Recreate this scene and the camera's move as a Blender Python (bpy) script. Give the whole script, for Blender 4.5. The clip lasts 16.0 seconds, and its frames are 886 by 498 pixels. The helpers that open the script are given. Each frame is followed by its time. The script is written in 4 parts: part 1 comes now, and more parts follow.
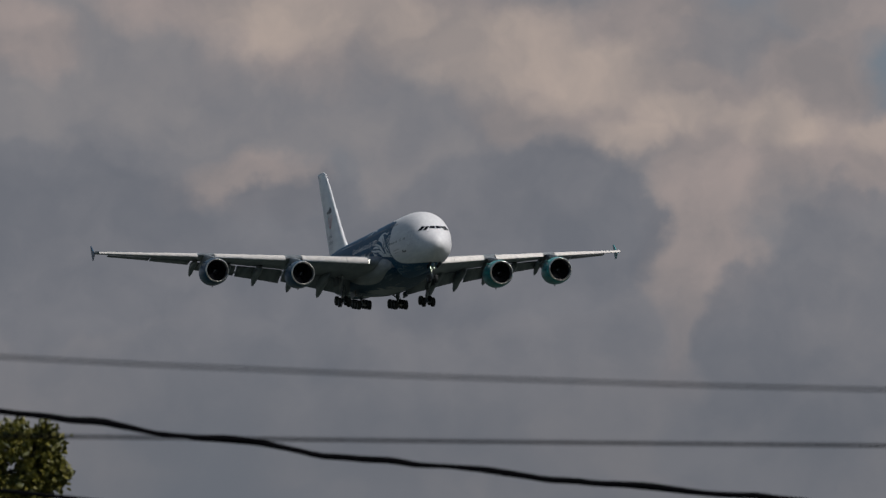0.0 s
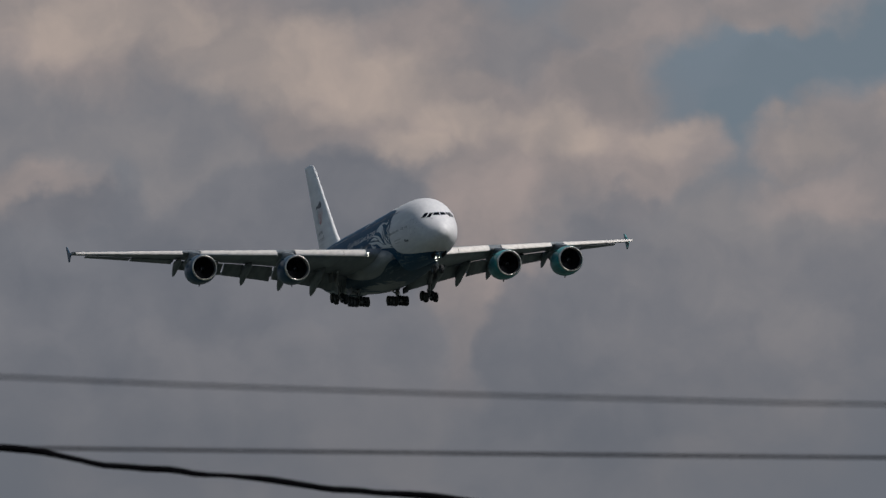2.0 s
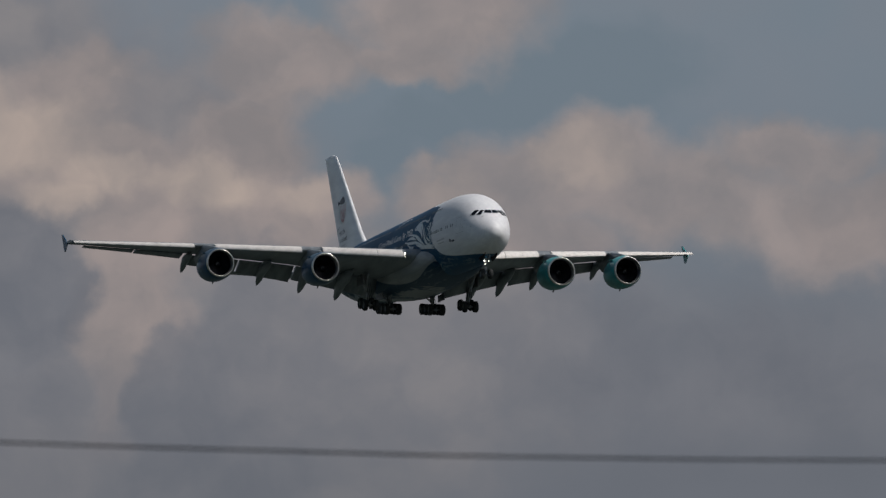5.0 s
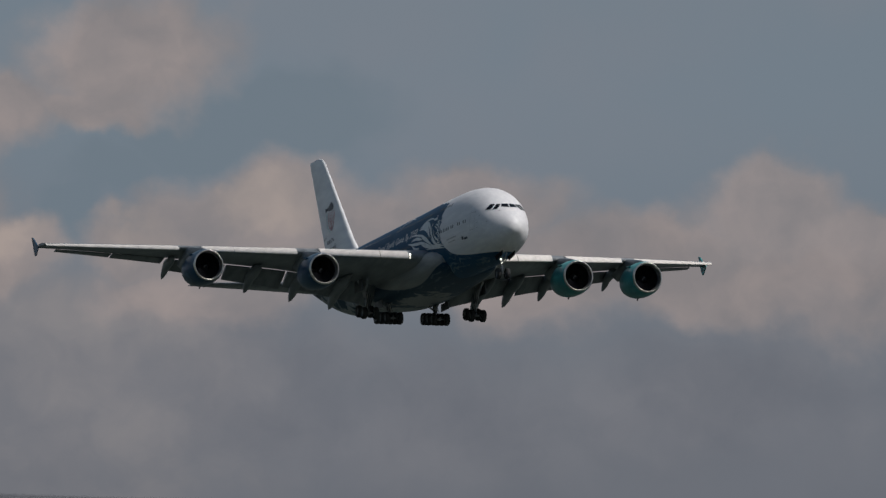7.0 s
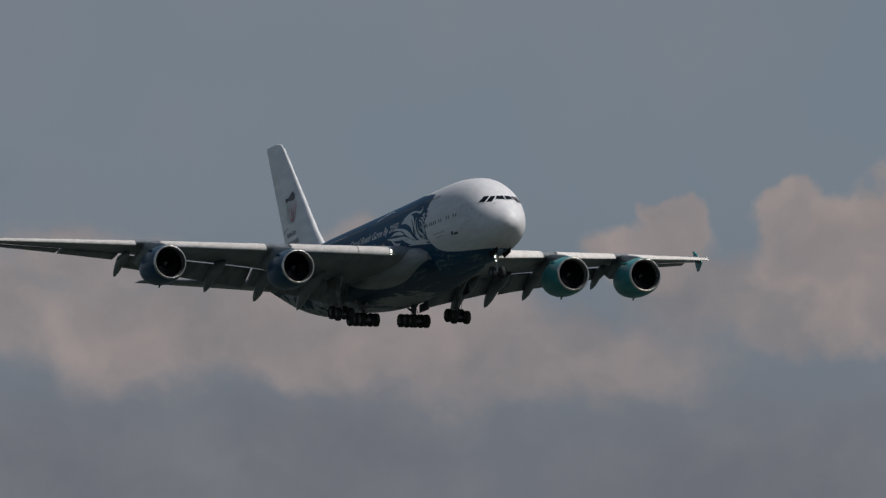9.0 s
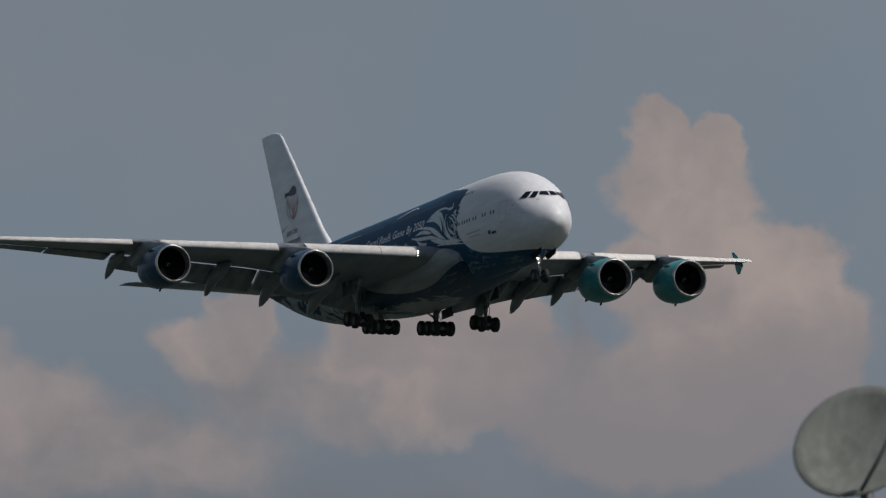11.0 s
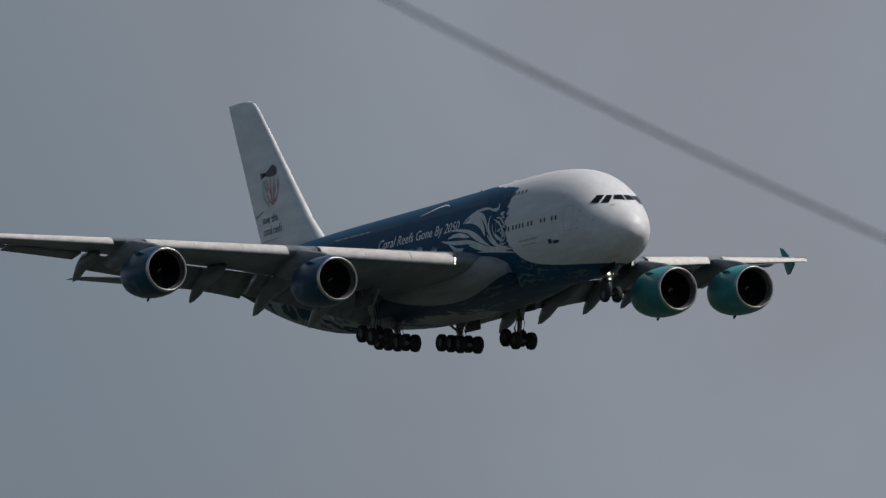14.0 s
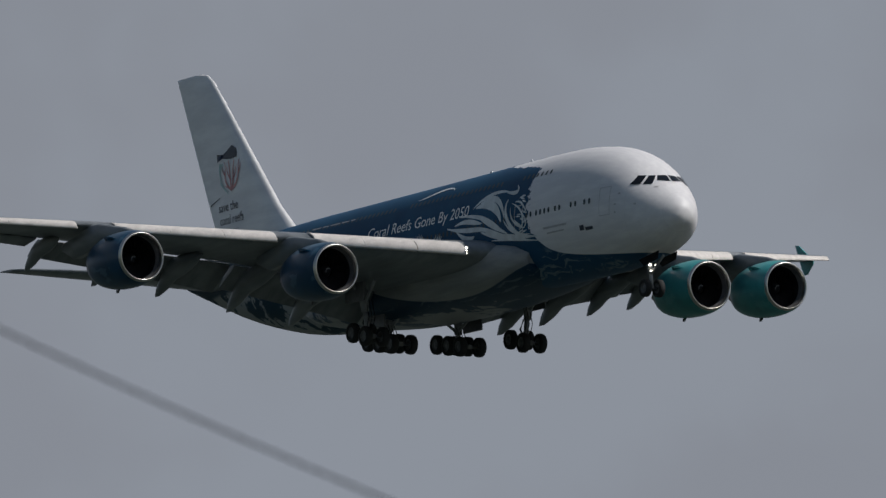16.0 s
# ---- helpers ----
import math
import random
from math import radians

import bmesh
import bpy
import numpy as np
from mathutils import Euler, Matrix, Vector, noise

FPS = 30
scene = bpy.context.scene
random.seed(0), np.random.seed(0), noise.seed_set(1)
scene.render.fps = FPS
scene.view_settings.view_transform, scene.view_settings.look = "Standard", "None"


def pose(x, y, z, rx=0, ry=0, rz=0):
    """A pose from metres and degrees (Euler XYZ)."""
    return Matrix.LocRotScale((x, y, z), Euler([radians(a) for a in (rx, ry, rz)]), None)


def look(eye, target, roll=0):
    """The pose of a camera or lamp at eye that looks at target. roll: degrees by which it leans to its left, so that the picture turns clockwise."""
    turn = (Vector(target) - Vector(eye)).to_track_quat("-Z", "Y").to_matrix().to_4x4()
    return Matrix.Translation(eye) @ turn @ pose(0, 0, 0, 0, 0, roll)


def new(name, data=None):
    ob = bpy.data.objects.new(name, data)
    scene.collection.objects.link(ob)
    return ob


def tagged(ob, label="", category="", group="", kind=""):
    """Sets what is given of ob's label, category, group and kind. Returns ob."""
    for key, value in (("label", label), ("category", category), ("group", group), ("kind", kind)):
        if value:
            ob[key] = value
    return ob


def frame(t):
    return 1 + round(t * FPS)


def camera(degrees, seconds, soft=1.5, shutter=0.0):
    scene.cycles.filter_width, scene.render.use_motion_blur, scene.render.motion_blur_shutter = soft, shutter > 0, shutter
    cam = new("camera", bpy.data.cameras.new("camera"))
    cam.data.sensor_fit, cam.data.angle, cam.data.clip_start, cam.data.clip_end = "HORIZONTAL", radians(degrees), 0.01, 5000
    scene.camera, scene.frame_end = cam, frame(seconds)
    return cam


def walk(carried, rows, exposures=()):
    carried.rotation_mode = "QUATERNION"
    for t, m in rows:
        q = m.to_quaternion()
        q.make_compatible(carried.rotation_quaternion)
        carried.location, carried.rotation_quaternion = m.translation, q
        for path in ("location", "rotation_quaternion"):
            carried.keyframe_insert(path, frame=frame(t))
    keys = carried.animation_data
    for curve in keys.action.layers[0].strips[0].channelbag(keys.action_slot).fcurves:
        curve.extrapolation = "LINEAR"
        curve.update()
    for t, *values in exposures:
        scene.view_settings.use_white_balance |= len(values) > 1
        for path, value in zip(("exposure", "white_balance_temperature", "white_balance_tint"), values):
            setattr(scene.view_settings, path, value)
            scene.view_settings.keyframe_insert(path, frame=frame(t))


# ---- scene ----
EYE = Vector((0, 0, 1.7))


def way(a, e):
    """Direction of azimuth a (from -x towards +y) and elevation e, in degrees."""
    a, e = radians(a), radians(e)
    return Vector((-math.cos(a) * math.cos(e), math.sin(a) * math.cos(e), math.sin(e)))


def at(a, e, d):
    return EYE + way(a, e) * d


# ---- camera: a long lens on a tripod, panning with the airliner ----
cam = camera(4.2, 16.0, soft=1.4)
cam.data.dof.use_dof = True
cam.data.dof.focus_distance = 1300
cam.data.dof.aperture_fstop = 17.0
PAN = [(0.0, 14.703, 4.281), (0.5, 14.947, 4.291), (1.0, 15.218, 4.292), (1.5, 15.503, 4.308), (2.0, 15.741, 4.326), (2.5, 15.968, 4.38), (3.0, 16.173, 4.405), (3.5, 16.428, 4.433), (5.8, 18.109, 4.633), (6.0, 18.297, 4.644), (6.5, 18.651, 4.707), (7.0, 18.901, 4.792), (7.5, 19.242, 4.882), (8.0, 19.79, 4.956), (8.5, 20.312, 5.021), (9.0, 20.796, 5.087), (9.5, 21.243, 5.18), (9.7, 21.415, 5.226), (12.0, 24.151, 5.788), (12.5, 24.79, 5.953), (13.0, 25.472, 6.143), (13.5, 26.193, 6.315), (14.0, 26.968, 6.547), (14.5, 27.874, 6.713), (15.0, 28.791, 6.852), (15.5, 29.773, 7.003), (16.0, 30.752, 7.179)]
walk(cam, [(t, look(EYE, EYE + way(a, e))) for t, a, e in PAN])

# ---- world and sun ----
SUN_TO = Vector((0.52, 0.44, 0.82)).normalized()
world = bpy.data.worlds.new("sky")
scene.world = world
world.use_nodes = True
wn, wl = world.node_tree.nodes, world.node_tree.links
wn.clear()
sky_tex, sky_bg, sky_out = wn.new("ShaderNodeTexSky"), wn.new("ShaderNodeBackground"), wn.new("ShaderNodeOutputWorld")
sky_tex.sky_type, sky_tex.sun_disc = "NISHITA", False
sky_tex.sun_elevation = math.asin(SUN_TO.z)
sky_tex.sun_rotation = math.atan2(SUN_TO.x, SUN_TO.y)
sky_tex.dust_density, sky_tex.air_density = 0.8, 1.2
sky_bg.inputs["Strength"].default_value = 0.048
wl.new(sky_tex.outputs[0], sky_bg.inputs[0])
wl.new(sky_bg.outputs[0], sky_out.inputs[0])
sun = new("sun", bpy.data.lights.new("sun", "SUN"))
sun.data.energy, sun.data.angle, sun.data.color = 3.1, radians(1.2), (1.0, 0.955, 0.91)
sun.matrix_world = look(SUN_TO * 300, (0, 0, 0))
scene.view_settings.exposure = 0.0


# ---- materials ----
def lin(r, g, b):
    """Linear colour from display values 0 to 255."""
    return tuple((v / 255 / 12.92 if v <= 10 else ((v / 255 + 0.055) / 1.055) ** 2.4) for v in (r, g, b)) + (1.0,)


class Tree:
    """Short words for building a node tree."""

    def __init__(self, name):
        self.mat = bpy.data.materials.new(name)
        self.mat.use_nodes = True
        self.n, self.l = self.mat.node_tree.nodes, self.mat.node_tree.links
        self.n.clear()
        self.out = self.n.new("ShaderNodeOutputMaterial")

    def put(self, sock, v):
        if isinstance(v, bpy.types.NodeSocket):
            self.l.new(v, sock)
        else:
            sock.default_value = v

    def math(self, op, a, b=0.0, c=0.0):
        m = self.n.new("ShaderNodeMath")
        m.operation = op
        for s, v in zip(m.inputs, (a, b, c)):
            self.put(s, v)
        return m.outputs[0]

    def vec(self, op, a, b=(0, 0, 0)):
        m = self.n.new("ShaderNodeVectorMath")
        m.operation = op
        self.put(m.inputs[0], a)
        self.put(m.inputs[1], b)
        return m.outputs["Value" if op == "LENGTH" else "Vector"]

    def noise(self, vector, scale, detail=4.0, rough=0.55, colour=False):
        m = self.n.new("ShaderNodeTexNoise")
        self.put(m.inputs["Vector"], vector)
        m.inputs["Scale"].default_value, m.inputs["Detail"].default_value, m.inputs["Roughness"].default_value = scale, detail, rough
        return m.outputs["Color" if colour else "Fac"]

    def mix(self, f, a, b):
        m = self.n.new("ShaderNodeMix")
        m.data_type = "RGBA"
        self.put(m.inputs["Factor"], f)
        self.put(m.inputs["A"], a)
        self.put(m.inputs["B"], b)
        return m.outputs["Result"]

    def ramp(self, v, lo, hi):
        m = self.n.new("ShaderNodeMapRange")
        m.interpolation_type = "SMOOTHSTEP"
        self.put(m.inputs["Value"], v)
        self.put(m.inputs["From Min"], lo)
        self.put(m.inputs["From Max"], hi)
        return m.outputs["Result"]

    def coords(self, which="Object"):
        return self.n.new("ShaderNodeTexCoord").outputs[which]

    def split(self, v):
        m = self.n.new("ShaderNodeSeparateXYZ")
        self.put(m.inputs[0], v)
        return m.outputs

    def surface(self, colour, rough=0.5, metal=0.0, bump=None, strength=0.1, distance=0.02, coat=0.0, emit=None, power=0.0, spec=0.5):
        s = self.n.new("ShaderNodeBsdfPrincipled")
        self.put(s.inputs["Base Color"], colour)
        self.put(s.inputs["Roughness"], rough)
        self.put(s.inputs["Metallic"], metal)
        s.inputs["Coat Weight"].default_value = coat
        s.inputs["Coat Roughness"].default_value = 0.08
        self.put(s.inputs["Specular IOR Level"], spec)
        if emit:
            s.inputs["Emission Color"].default_value, s.inputs["Emission Strength"].default_value = emit, power
        if bump is not None:
            b = self.n.new("ShaderNodeBump")
            b.inputs["Strength"].default_value, b.inputs["Distance"].default_value = strength, distance
            self.put(b.inputs["Height"], bump)
            self.l.new(b.outputs[0], s.inputs["Normal"])
        self.l.new(s.outputs[0], self.out.inputs[0])
        return self.mat


def worn(name, colour, rough=0.4, metal=0.0, scale=1.0, vary=0.18, coat=0.0, grain=14.0, strength=0.05, spec=0.5):
    """A plain finish with stains at a large scale and grain at a small one."""
    t = Tree(name)
    c = t.coords()
    big, small = t.noise(c, scale, 5), t.noise(c, scale * grain, 3)
    dark = tuple(v * (1 - vary) for v in colour[:3]) + (1,)
    light = tuple(min(1, v * (1 + vary * 0.6)) for v in colour[:3]) + (1,)
    f = t.math("ADD", t.math("MULTIPLY", big, 0.7), t.math("MULTIPLY", small, 0.3))
    return t.surface(t.mix(t.ramp(f, 0.3, 0.7), dark, light), t.math("MULTIPLY_ADD", big, 0.2, rough - 0.1), metal, small, strength, 0.02, coat, spec=spec)


NAVY = (0.009, 0.056, 0.122, 1)
WHITE = (0.78, 0.78, 0.79, 1)


def hull_paint():
    """White forward part, navy body with a ragged edge and pale reef art along the belly and the tail."""
    t = Tree("fuselage_paint")
    c = t.coords()
    x, y, z = t.split(c)
    s = t.math("MULTIPLY", x, -1.0)
    rag = t.math("MULTIPLY_ADD", t.noise(t.vec("MULTIPLY", c, (1.0, 1.0, 1.6)), 1.5, 4, 0.65), 2.2, -1.1)
    rag = t.math("MULTIPLY", rag, t.ramp(z, -2.4, -0.6))
    q = t.math("MAXIMUM", t.math("DIVIDE", t.math("SUBTRACT", -0.4, z), 3.1), 0.0)
    low = t.math("ADD", t.math("MULTIPLY", q, 3.0), t.math("MULTIPLY", t.math("POWER", q, 6.0), 8.6))
    crown = t.math("MULTIPLY", t.ramp(t.math("MULTIPLY_ADD", t.noise(c, 1.1, 4, 0.6), 0.5, z), 3.75, 4.75), 6.0)
    edge = t.math("SUBTRACT", t.math("ADD", t.math("ADD", 15.5, crown), rag), low)
    blue = t.ramp(t.math("SUBTRACT", s, edge), -0.04, 0.06)
    w = t.vec("ADD", c, t.vec("MULTIPLY", t.noise(c, 0.35, 3, 0.5, True), (4.0, 4.0, 4.0)))
    navy = t.mix(t.ramp(t.noise(c, 0.22, 4), 0.35, 0.7), NAVY, (0.013, 0.078, 0.155, 1))
    wake = t.noise(t.vec("MULTIPLY", w, (0.12, 1.2, 2.4)), 0.8, 4, 0.6)
    wake = t.math("MULTIPLY", t.ramp(wake, 0.54, 0.6), t.ramp(t.math("MULTIPLY", z, -1.0), 1.9, 2.6))
    navy = t.mix(t.math("MULTIPLY", wake, 0.75), navy, (0.18, 0.24, 0.27, 1))
    navy = t.mix(t.ramp(t.math("SUBTRACT", s, t.math("MULTIPLY", z, 3.0)), 46.0, 47.0), navy, (0.006, 0.034, 0.056, 1))
    rear = t.math("MULTIPLY", t.ramp(s, 35.5, 37.0), t.ramp(t.math("MULTIPLY", z, -1.0), -0.2, 0.1))
    shapes = t.ramp(t.noise(t.vec("MULTIPLY", w, (0.5, 0.6, 0.8)), 0.7, 4, 0.6), 0.5, 0.54)
    navy = t.mix(t.math("MULTIPLY", rear, t.math("SUBTRACT", 1.0, shapes)), navy, (0.27, 0.285, 0.29, 1))
    streak = t.noise(t.vec("MULTIPLY", c, (0.25, 2.0, 2.0)), 1.2, 5)
    white = t.mix(t.ramp(streak, 0.35, 0.75), (0.65, 0.645, 0.66, 1), (0.745, 0.74, 0.745, 1))
    joint = t.math("ABSOLUTE", t.math("SUBTRACT", t.math("FRACT", t.math("MULTIPLY", s, 0.37)), 0.5))
    white = t.mix(t.math("MULTIPLY", t.ramp(joint, 0.012, 0.0), 0.18), white, (0.35, 0.35, 0.36, 1))
    return t.surface(t.mix(blue, white, navy), t.math("MULTIPLY_ADD", blue, 0.06, 0.44), 0.0, t.noise(c, 3.0, 3), 0.04, 0.02, 0.0, spec=t.math("MULTIPLY_ADD", blue, -0.3, 0.4))


def fairing_paint():
    """Pale grey flanks and a navy keel."""
    t = Tree("fairing_paint")
    c = t.coords()
    x, y, z = t.split(c)
    s = t.math("MULTIPLY", x, -1.0)
    k = t.math("DIVIDE", t.math("SUBTRACT", s, 25.5), 8.4)
    sweep = t.math("MULTIPLY_ADD", t.math("MULTIPLY", k, k), 1.1, -4.3)
    side = t.ramp(t.math("SUBTRACT", z, sweep), -0.03, 0.03)
    tail = t.math("MULTIPLY", t.ramp(s, 37.0, 37.3), t.ramp(t.noise(c, 0.5, 4, 0.6), 0.42, 0.47))
    side = t.math("MAXIMUM", side, tail)
    streak = t.noise(t.vec("MULTIPLY", c, (0.2, 1.5, 1.5)), 1.0, 5)
    pale = t.mix(t.ramp(streak, 0.35, 0.7), (0.23, 0.24, 0.24, 1), (0.33, 0.335, 0.33, 1))
    w = t.vec("ADD", c, t.vec("MULTIPLY", t.noise(c, 0.35, 3, 0.5, True), (3.0, 1.5, 1.5)))
    wake = t.ramp(t.noise(t.vec("MULTIPLY", w, (0.16, 1.8, 3.2)), 0.9, 5, 0.65), 0.55, 0.62)
    keel = t.mix(t.math("MULTIPLY", wake, 0.55), (0.006, 0.036, 0.075, 1), (0.16, 0.2, 0.23, 1))
    under = t.math("ADD", z, t.math("MULTIPLY_ADD", t.noise(w, 0.6, 4, 0.6), 1.2, -0.6))
    keel = t.mix(t.ramp(under, -4.72, -4.8), keel, (0.3, 0.3, 0.3, 1))
    patch = t.ramp(t.noise(t.vec("MULTIPLY", w, (0.5, 1.0, 1.6)), 0.8, 5, 0.65), 0.6, 0.68)
    pale = t.mix(t.math("MULTIPLY", patch, t.math("MULTIPLY", t.ramp(s, 27.0, 31.0), 0.7)), pale, (0.1, 0.12, 0.13, 1))
    return t.surface(t.mix(side, keel, pale), 0.45, 0.0, t.noise(c, 2.0, 4), 0.05, 0.03, 0.0, spec=0.25)


def wing_paint():
    t = Tree("wing_paint")
    c = t.coords()
    streak = t.noise(t.vec("MULTIPLY", c, (0.25, 1.6, 1.0)), 1.1, 5)
    x, y, z = t.split(c)
    rib = t.math("ABSOLUTE", t.math("SUBTRACT", t.math("FRACT", t.math("MULTIPLY", y, 0.42)), 0.5))
    grey = t.mix(t.ramp(streak, 0.3, 0.72), (0.132, 0.148, 0.16, 1), (0.205, 0.222, 0.235, 1))
    grey = t.mix(t.math("MULTIPLY", t.ramp(rib, 0.012, 0.0), 0.25), grey, (0.14, 0.14, 0.14, 1))
    return t.surface(grey, 0.42, 0.0, t.noise(c, 4.0, 3), 0.05, 0.02, 0.1)


def fin_paint():
    t = Tree("fin_paint")
    c = t.coords()
    streak = t.noise(t.vec("MULTIPLY", c, (0.3, 1.0, 1.4)), 0.9, 5)
    white = t.mix(t.ramp(streak, 0.3, 0.72), (0.68, 0.68, 0.69, 1), (0.8, 0.8, 0.8, 1))
    return t.surface(white, 0.35, 0.0, t.noise(c, 3.0, 3), 0.04, 0.02, 0.3)


def cowl_paint(name, deep, pale):
    """Cowling with pale sea creatures drawn on it."""
    t = Tree(name)
    c = t.coords()
    w = t.vec("ADD", c, t.vec("MULTIPLY", t.noise(c, 0.6, 3, 0.5, True), (1.6, 1.6, 1.6)))
    art = t.ramp(t.noise(t.vec("MULTIPLY", w, (0.5, 0.9, 1.0)), 0.9, 2.5), 0.58, 0.62)
    base = t.mix(t.ramp(t.noise(c, 0.7, 4), 0.3, 0.7), deep, tuple(v * 1.35 for v in deep[:3]) + (1,))
    return t.surface(t.mix(t.math("MULTIPLY", art, 0.3), base, pale), 0.32, 0.0, t.noise(c, 4.0, 3), 0.04, 0.02, 0.0, spec=0.3)


M_HULL, M_FAIR, M_WING, M_FIN = hull_paint(), fairing_paint(), wing_paint(), fin_paint()
M_TEAL = cowl_paint("teal_cowling", (0.04, 0.23, 0.235, 1), (0.13, 0.38, 0.38, 1))
M_NAVY = cowl_paint("navy_cowling", (0.006, 0.042, 0.085, 1), (0.12, 0.22, 0.3, 1))
M_SLAT = worn("slat_paint", (0.67, 0.635, 0.6, 1), 0.55, 0.0, 1.6, 0.16, 0.0, grain=7.0, spec=0.3)
M_LIP = worn("polished_metal", (0.55, 0.54, 0.51, 1), 0.36, 1.0, 1.2, 0.12)
M_STEEL = worn("grey_steel", (0.12, 0.125, 0.13, 1), 0.45, 0.3, 2.0, 0.3)
M_STRUT = worn("strut_paint", (0.27, 0.28, 0.29, 1), 0.4, 0.1, 3.0, 0.3)
M_TYRE = worn("tyre_rubber", (0.012, 0.013, 0.014, 1), 0.8, 0.0, 5.0, 0.3)
# duct and fan near-black: the depth of shade in the intakes is in their colour
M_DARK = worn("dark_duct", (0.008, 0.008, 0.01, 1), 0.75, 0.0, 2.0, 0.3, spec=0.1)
M_FAN = worn("fan_shade_black", (0.009, 0.01, 0.013, 1), 0.6, 0.2, 2.0, 0.3, spec=0.2)
M_LINER = worn("intake_lit_grey", (0.13, 0.13, 0.135, 1), 0.5, 0.0, 2.0, 0.2, spec=0.3)
M_HOT = worn("heat_stained_metal", (0.2, 0.17, 0.14, 1), 0.45, 0.8, 2.0, 0.35)
M_PANE = worn("cockpit_glass", (0.008, 0.009, 0.011, 1), 0.12, 0.0, 1.0, 0.2)
M_PORT = worn("cabin_window_glass", (0.04, 0.06, 0.07, 1), 0.3, 0.0, 1.0, 0.2, spec=0.12)
M_SEAL = worn("door_seal_grey", (0.5, 0.5, 0.51, 1), 0.5, 0.0, 1.5, 0.2)
M_ART = worn("pale_art_paint", (0.54, 0.6, 0.62, 1), 0.38, 0.0, 1.2, 0.22)
M_TEXT = worn("white_lettering", (0.78, 0.8, 0.8, 1), 0.38, 0.0, 1.2, 0.12)
M_INK = worn("navy_lettering", (0.02, 0.028, 0.05, 1), 0.4, 0.0, 1.5, 0.2)
M_LINE = worn("grey_lettering", (0.42, 0.42, 0.43, 1), 0.4, 0.0, 1.5, 0.2)
M_CORAL = worn("coral_red_paint", (0.58, 0.25, 0.25, 1), 0.4, 0.0, 2.0, 0.2)
M_AQUA = worn("aqua_paint", (0.42, 0.6, 0.58, 1), 0.4, 0.0, 2.0, 0.2)
M_WIRE = worn("black_cable", (0.004, 0.004, 0.005, 1), 0.95, 0.0, 3.0, 0.3, spec=0.02)
M_POLE = worn("weathered_pole_wood", (0.12, 0.09, 0.065, 1), 0.8, 0.0, 3.0, 0.35)

M_BARK = worn("bark", (0.09, 0.065, 0.045, 1), 0.85, 0.0, 4.0, 0.4)


def lamp_glow(name, power):
    return Tree(name).surface((0.9, 0.9, 0.85, 1), 0.3, emit=(1.0, 0.95, 0.82, 1), power=power)


M_LAMP = lamp_glow("landing_light_glow", 4.0)


def leaf_paint():
    t = Tree("leaf_green")
    r = t.n.new("ShaderNodeNewGeometry").outputs["Random Per Island"]
    return t.surface(t.mix(r, (0.026, 0.036, 0.005, 1), (0.18, 0.16, 0.026, 1)), 0.5)


def ground_paint():
    t = Tree("grass_ground")
    c = t.coords()
    f = t.noise(c, 0.02, 6)
    g = t.mix(t.ramp(f, 0.35, 0.65), (0.02, 0.03, 0.026, 1), (0.03, 0.039, 0.038, 1))
    return t.surface(t.mix(t.math("MULTIPLY", t.noise(c, 1.5, 5), 0.5), g, (0.026, 0.04, 0.022, 1)), 0.9, 0.0, t.noise(c, 2.0, 5), 0.4, 0.1)


M_LEAF, M_GROUND = leaf_paint(), ground_paint()


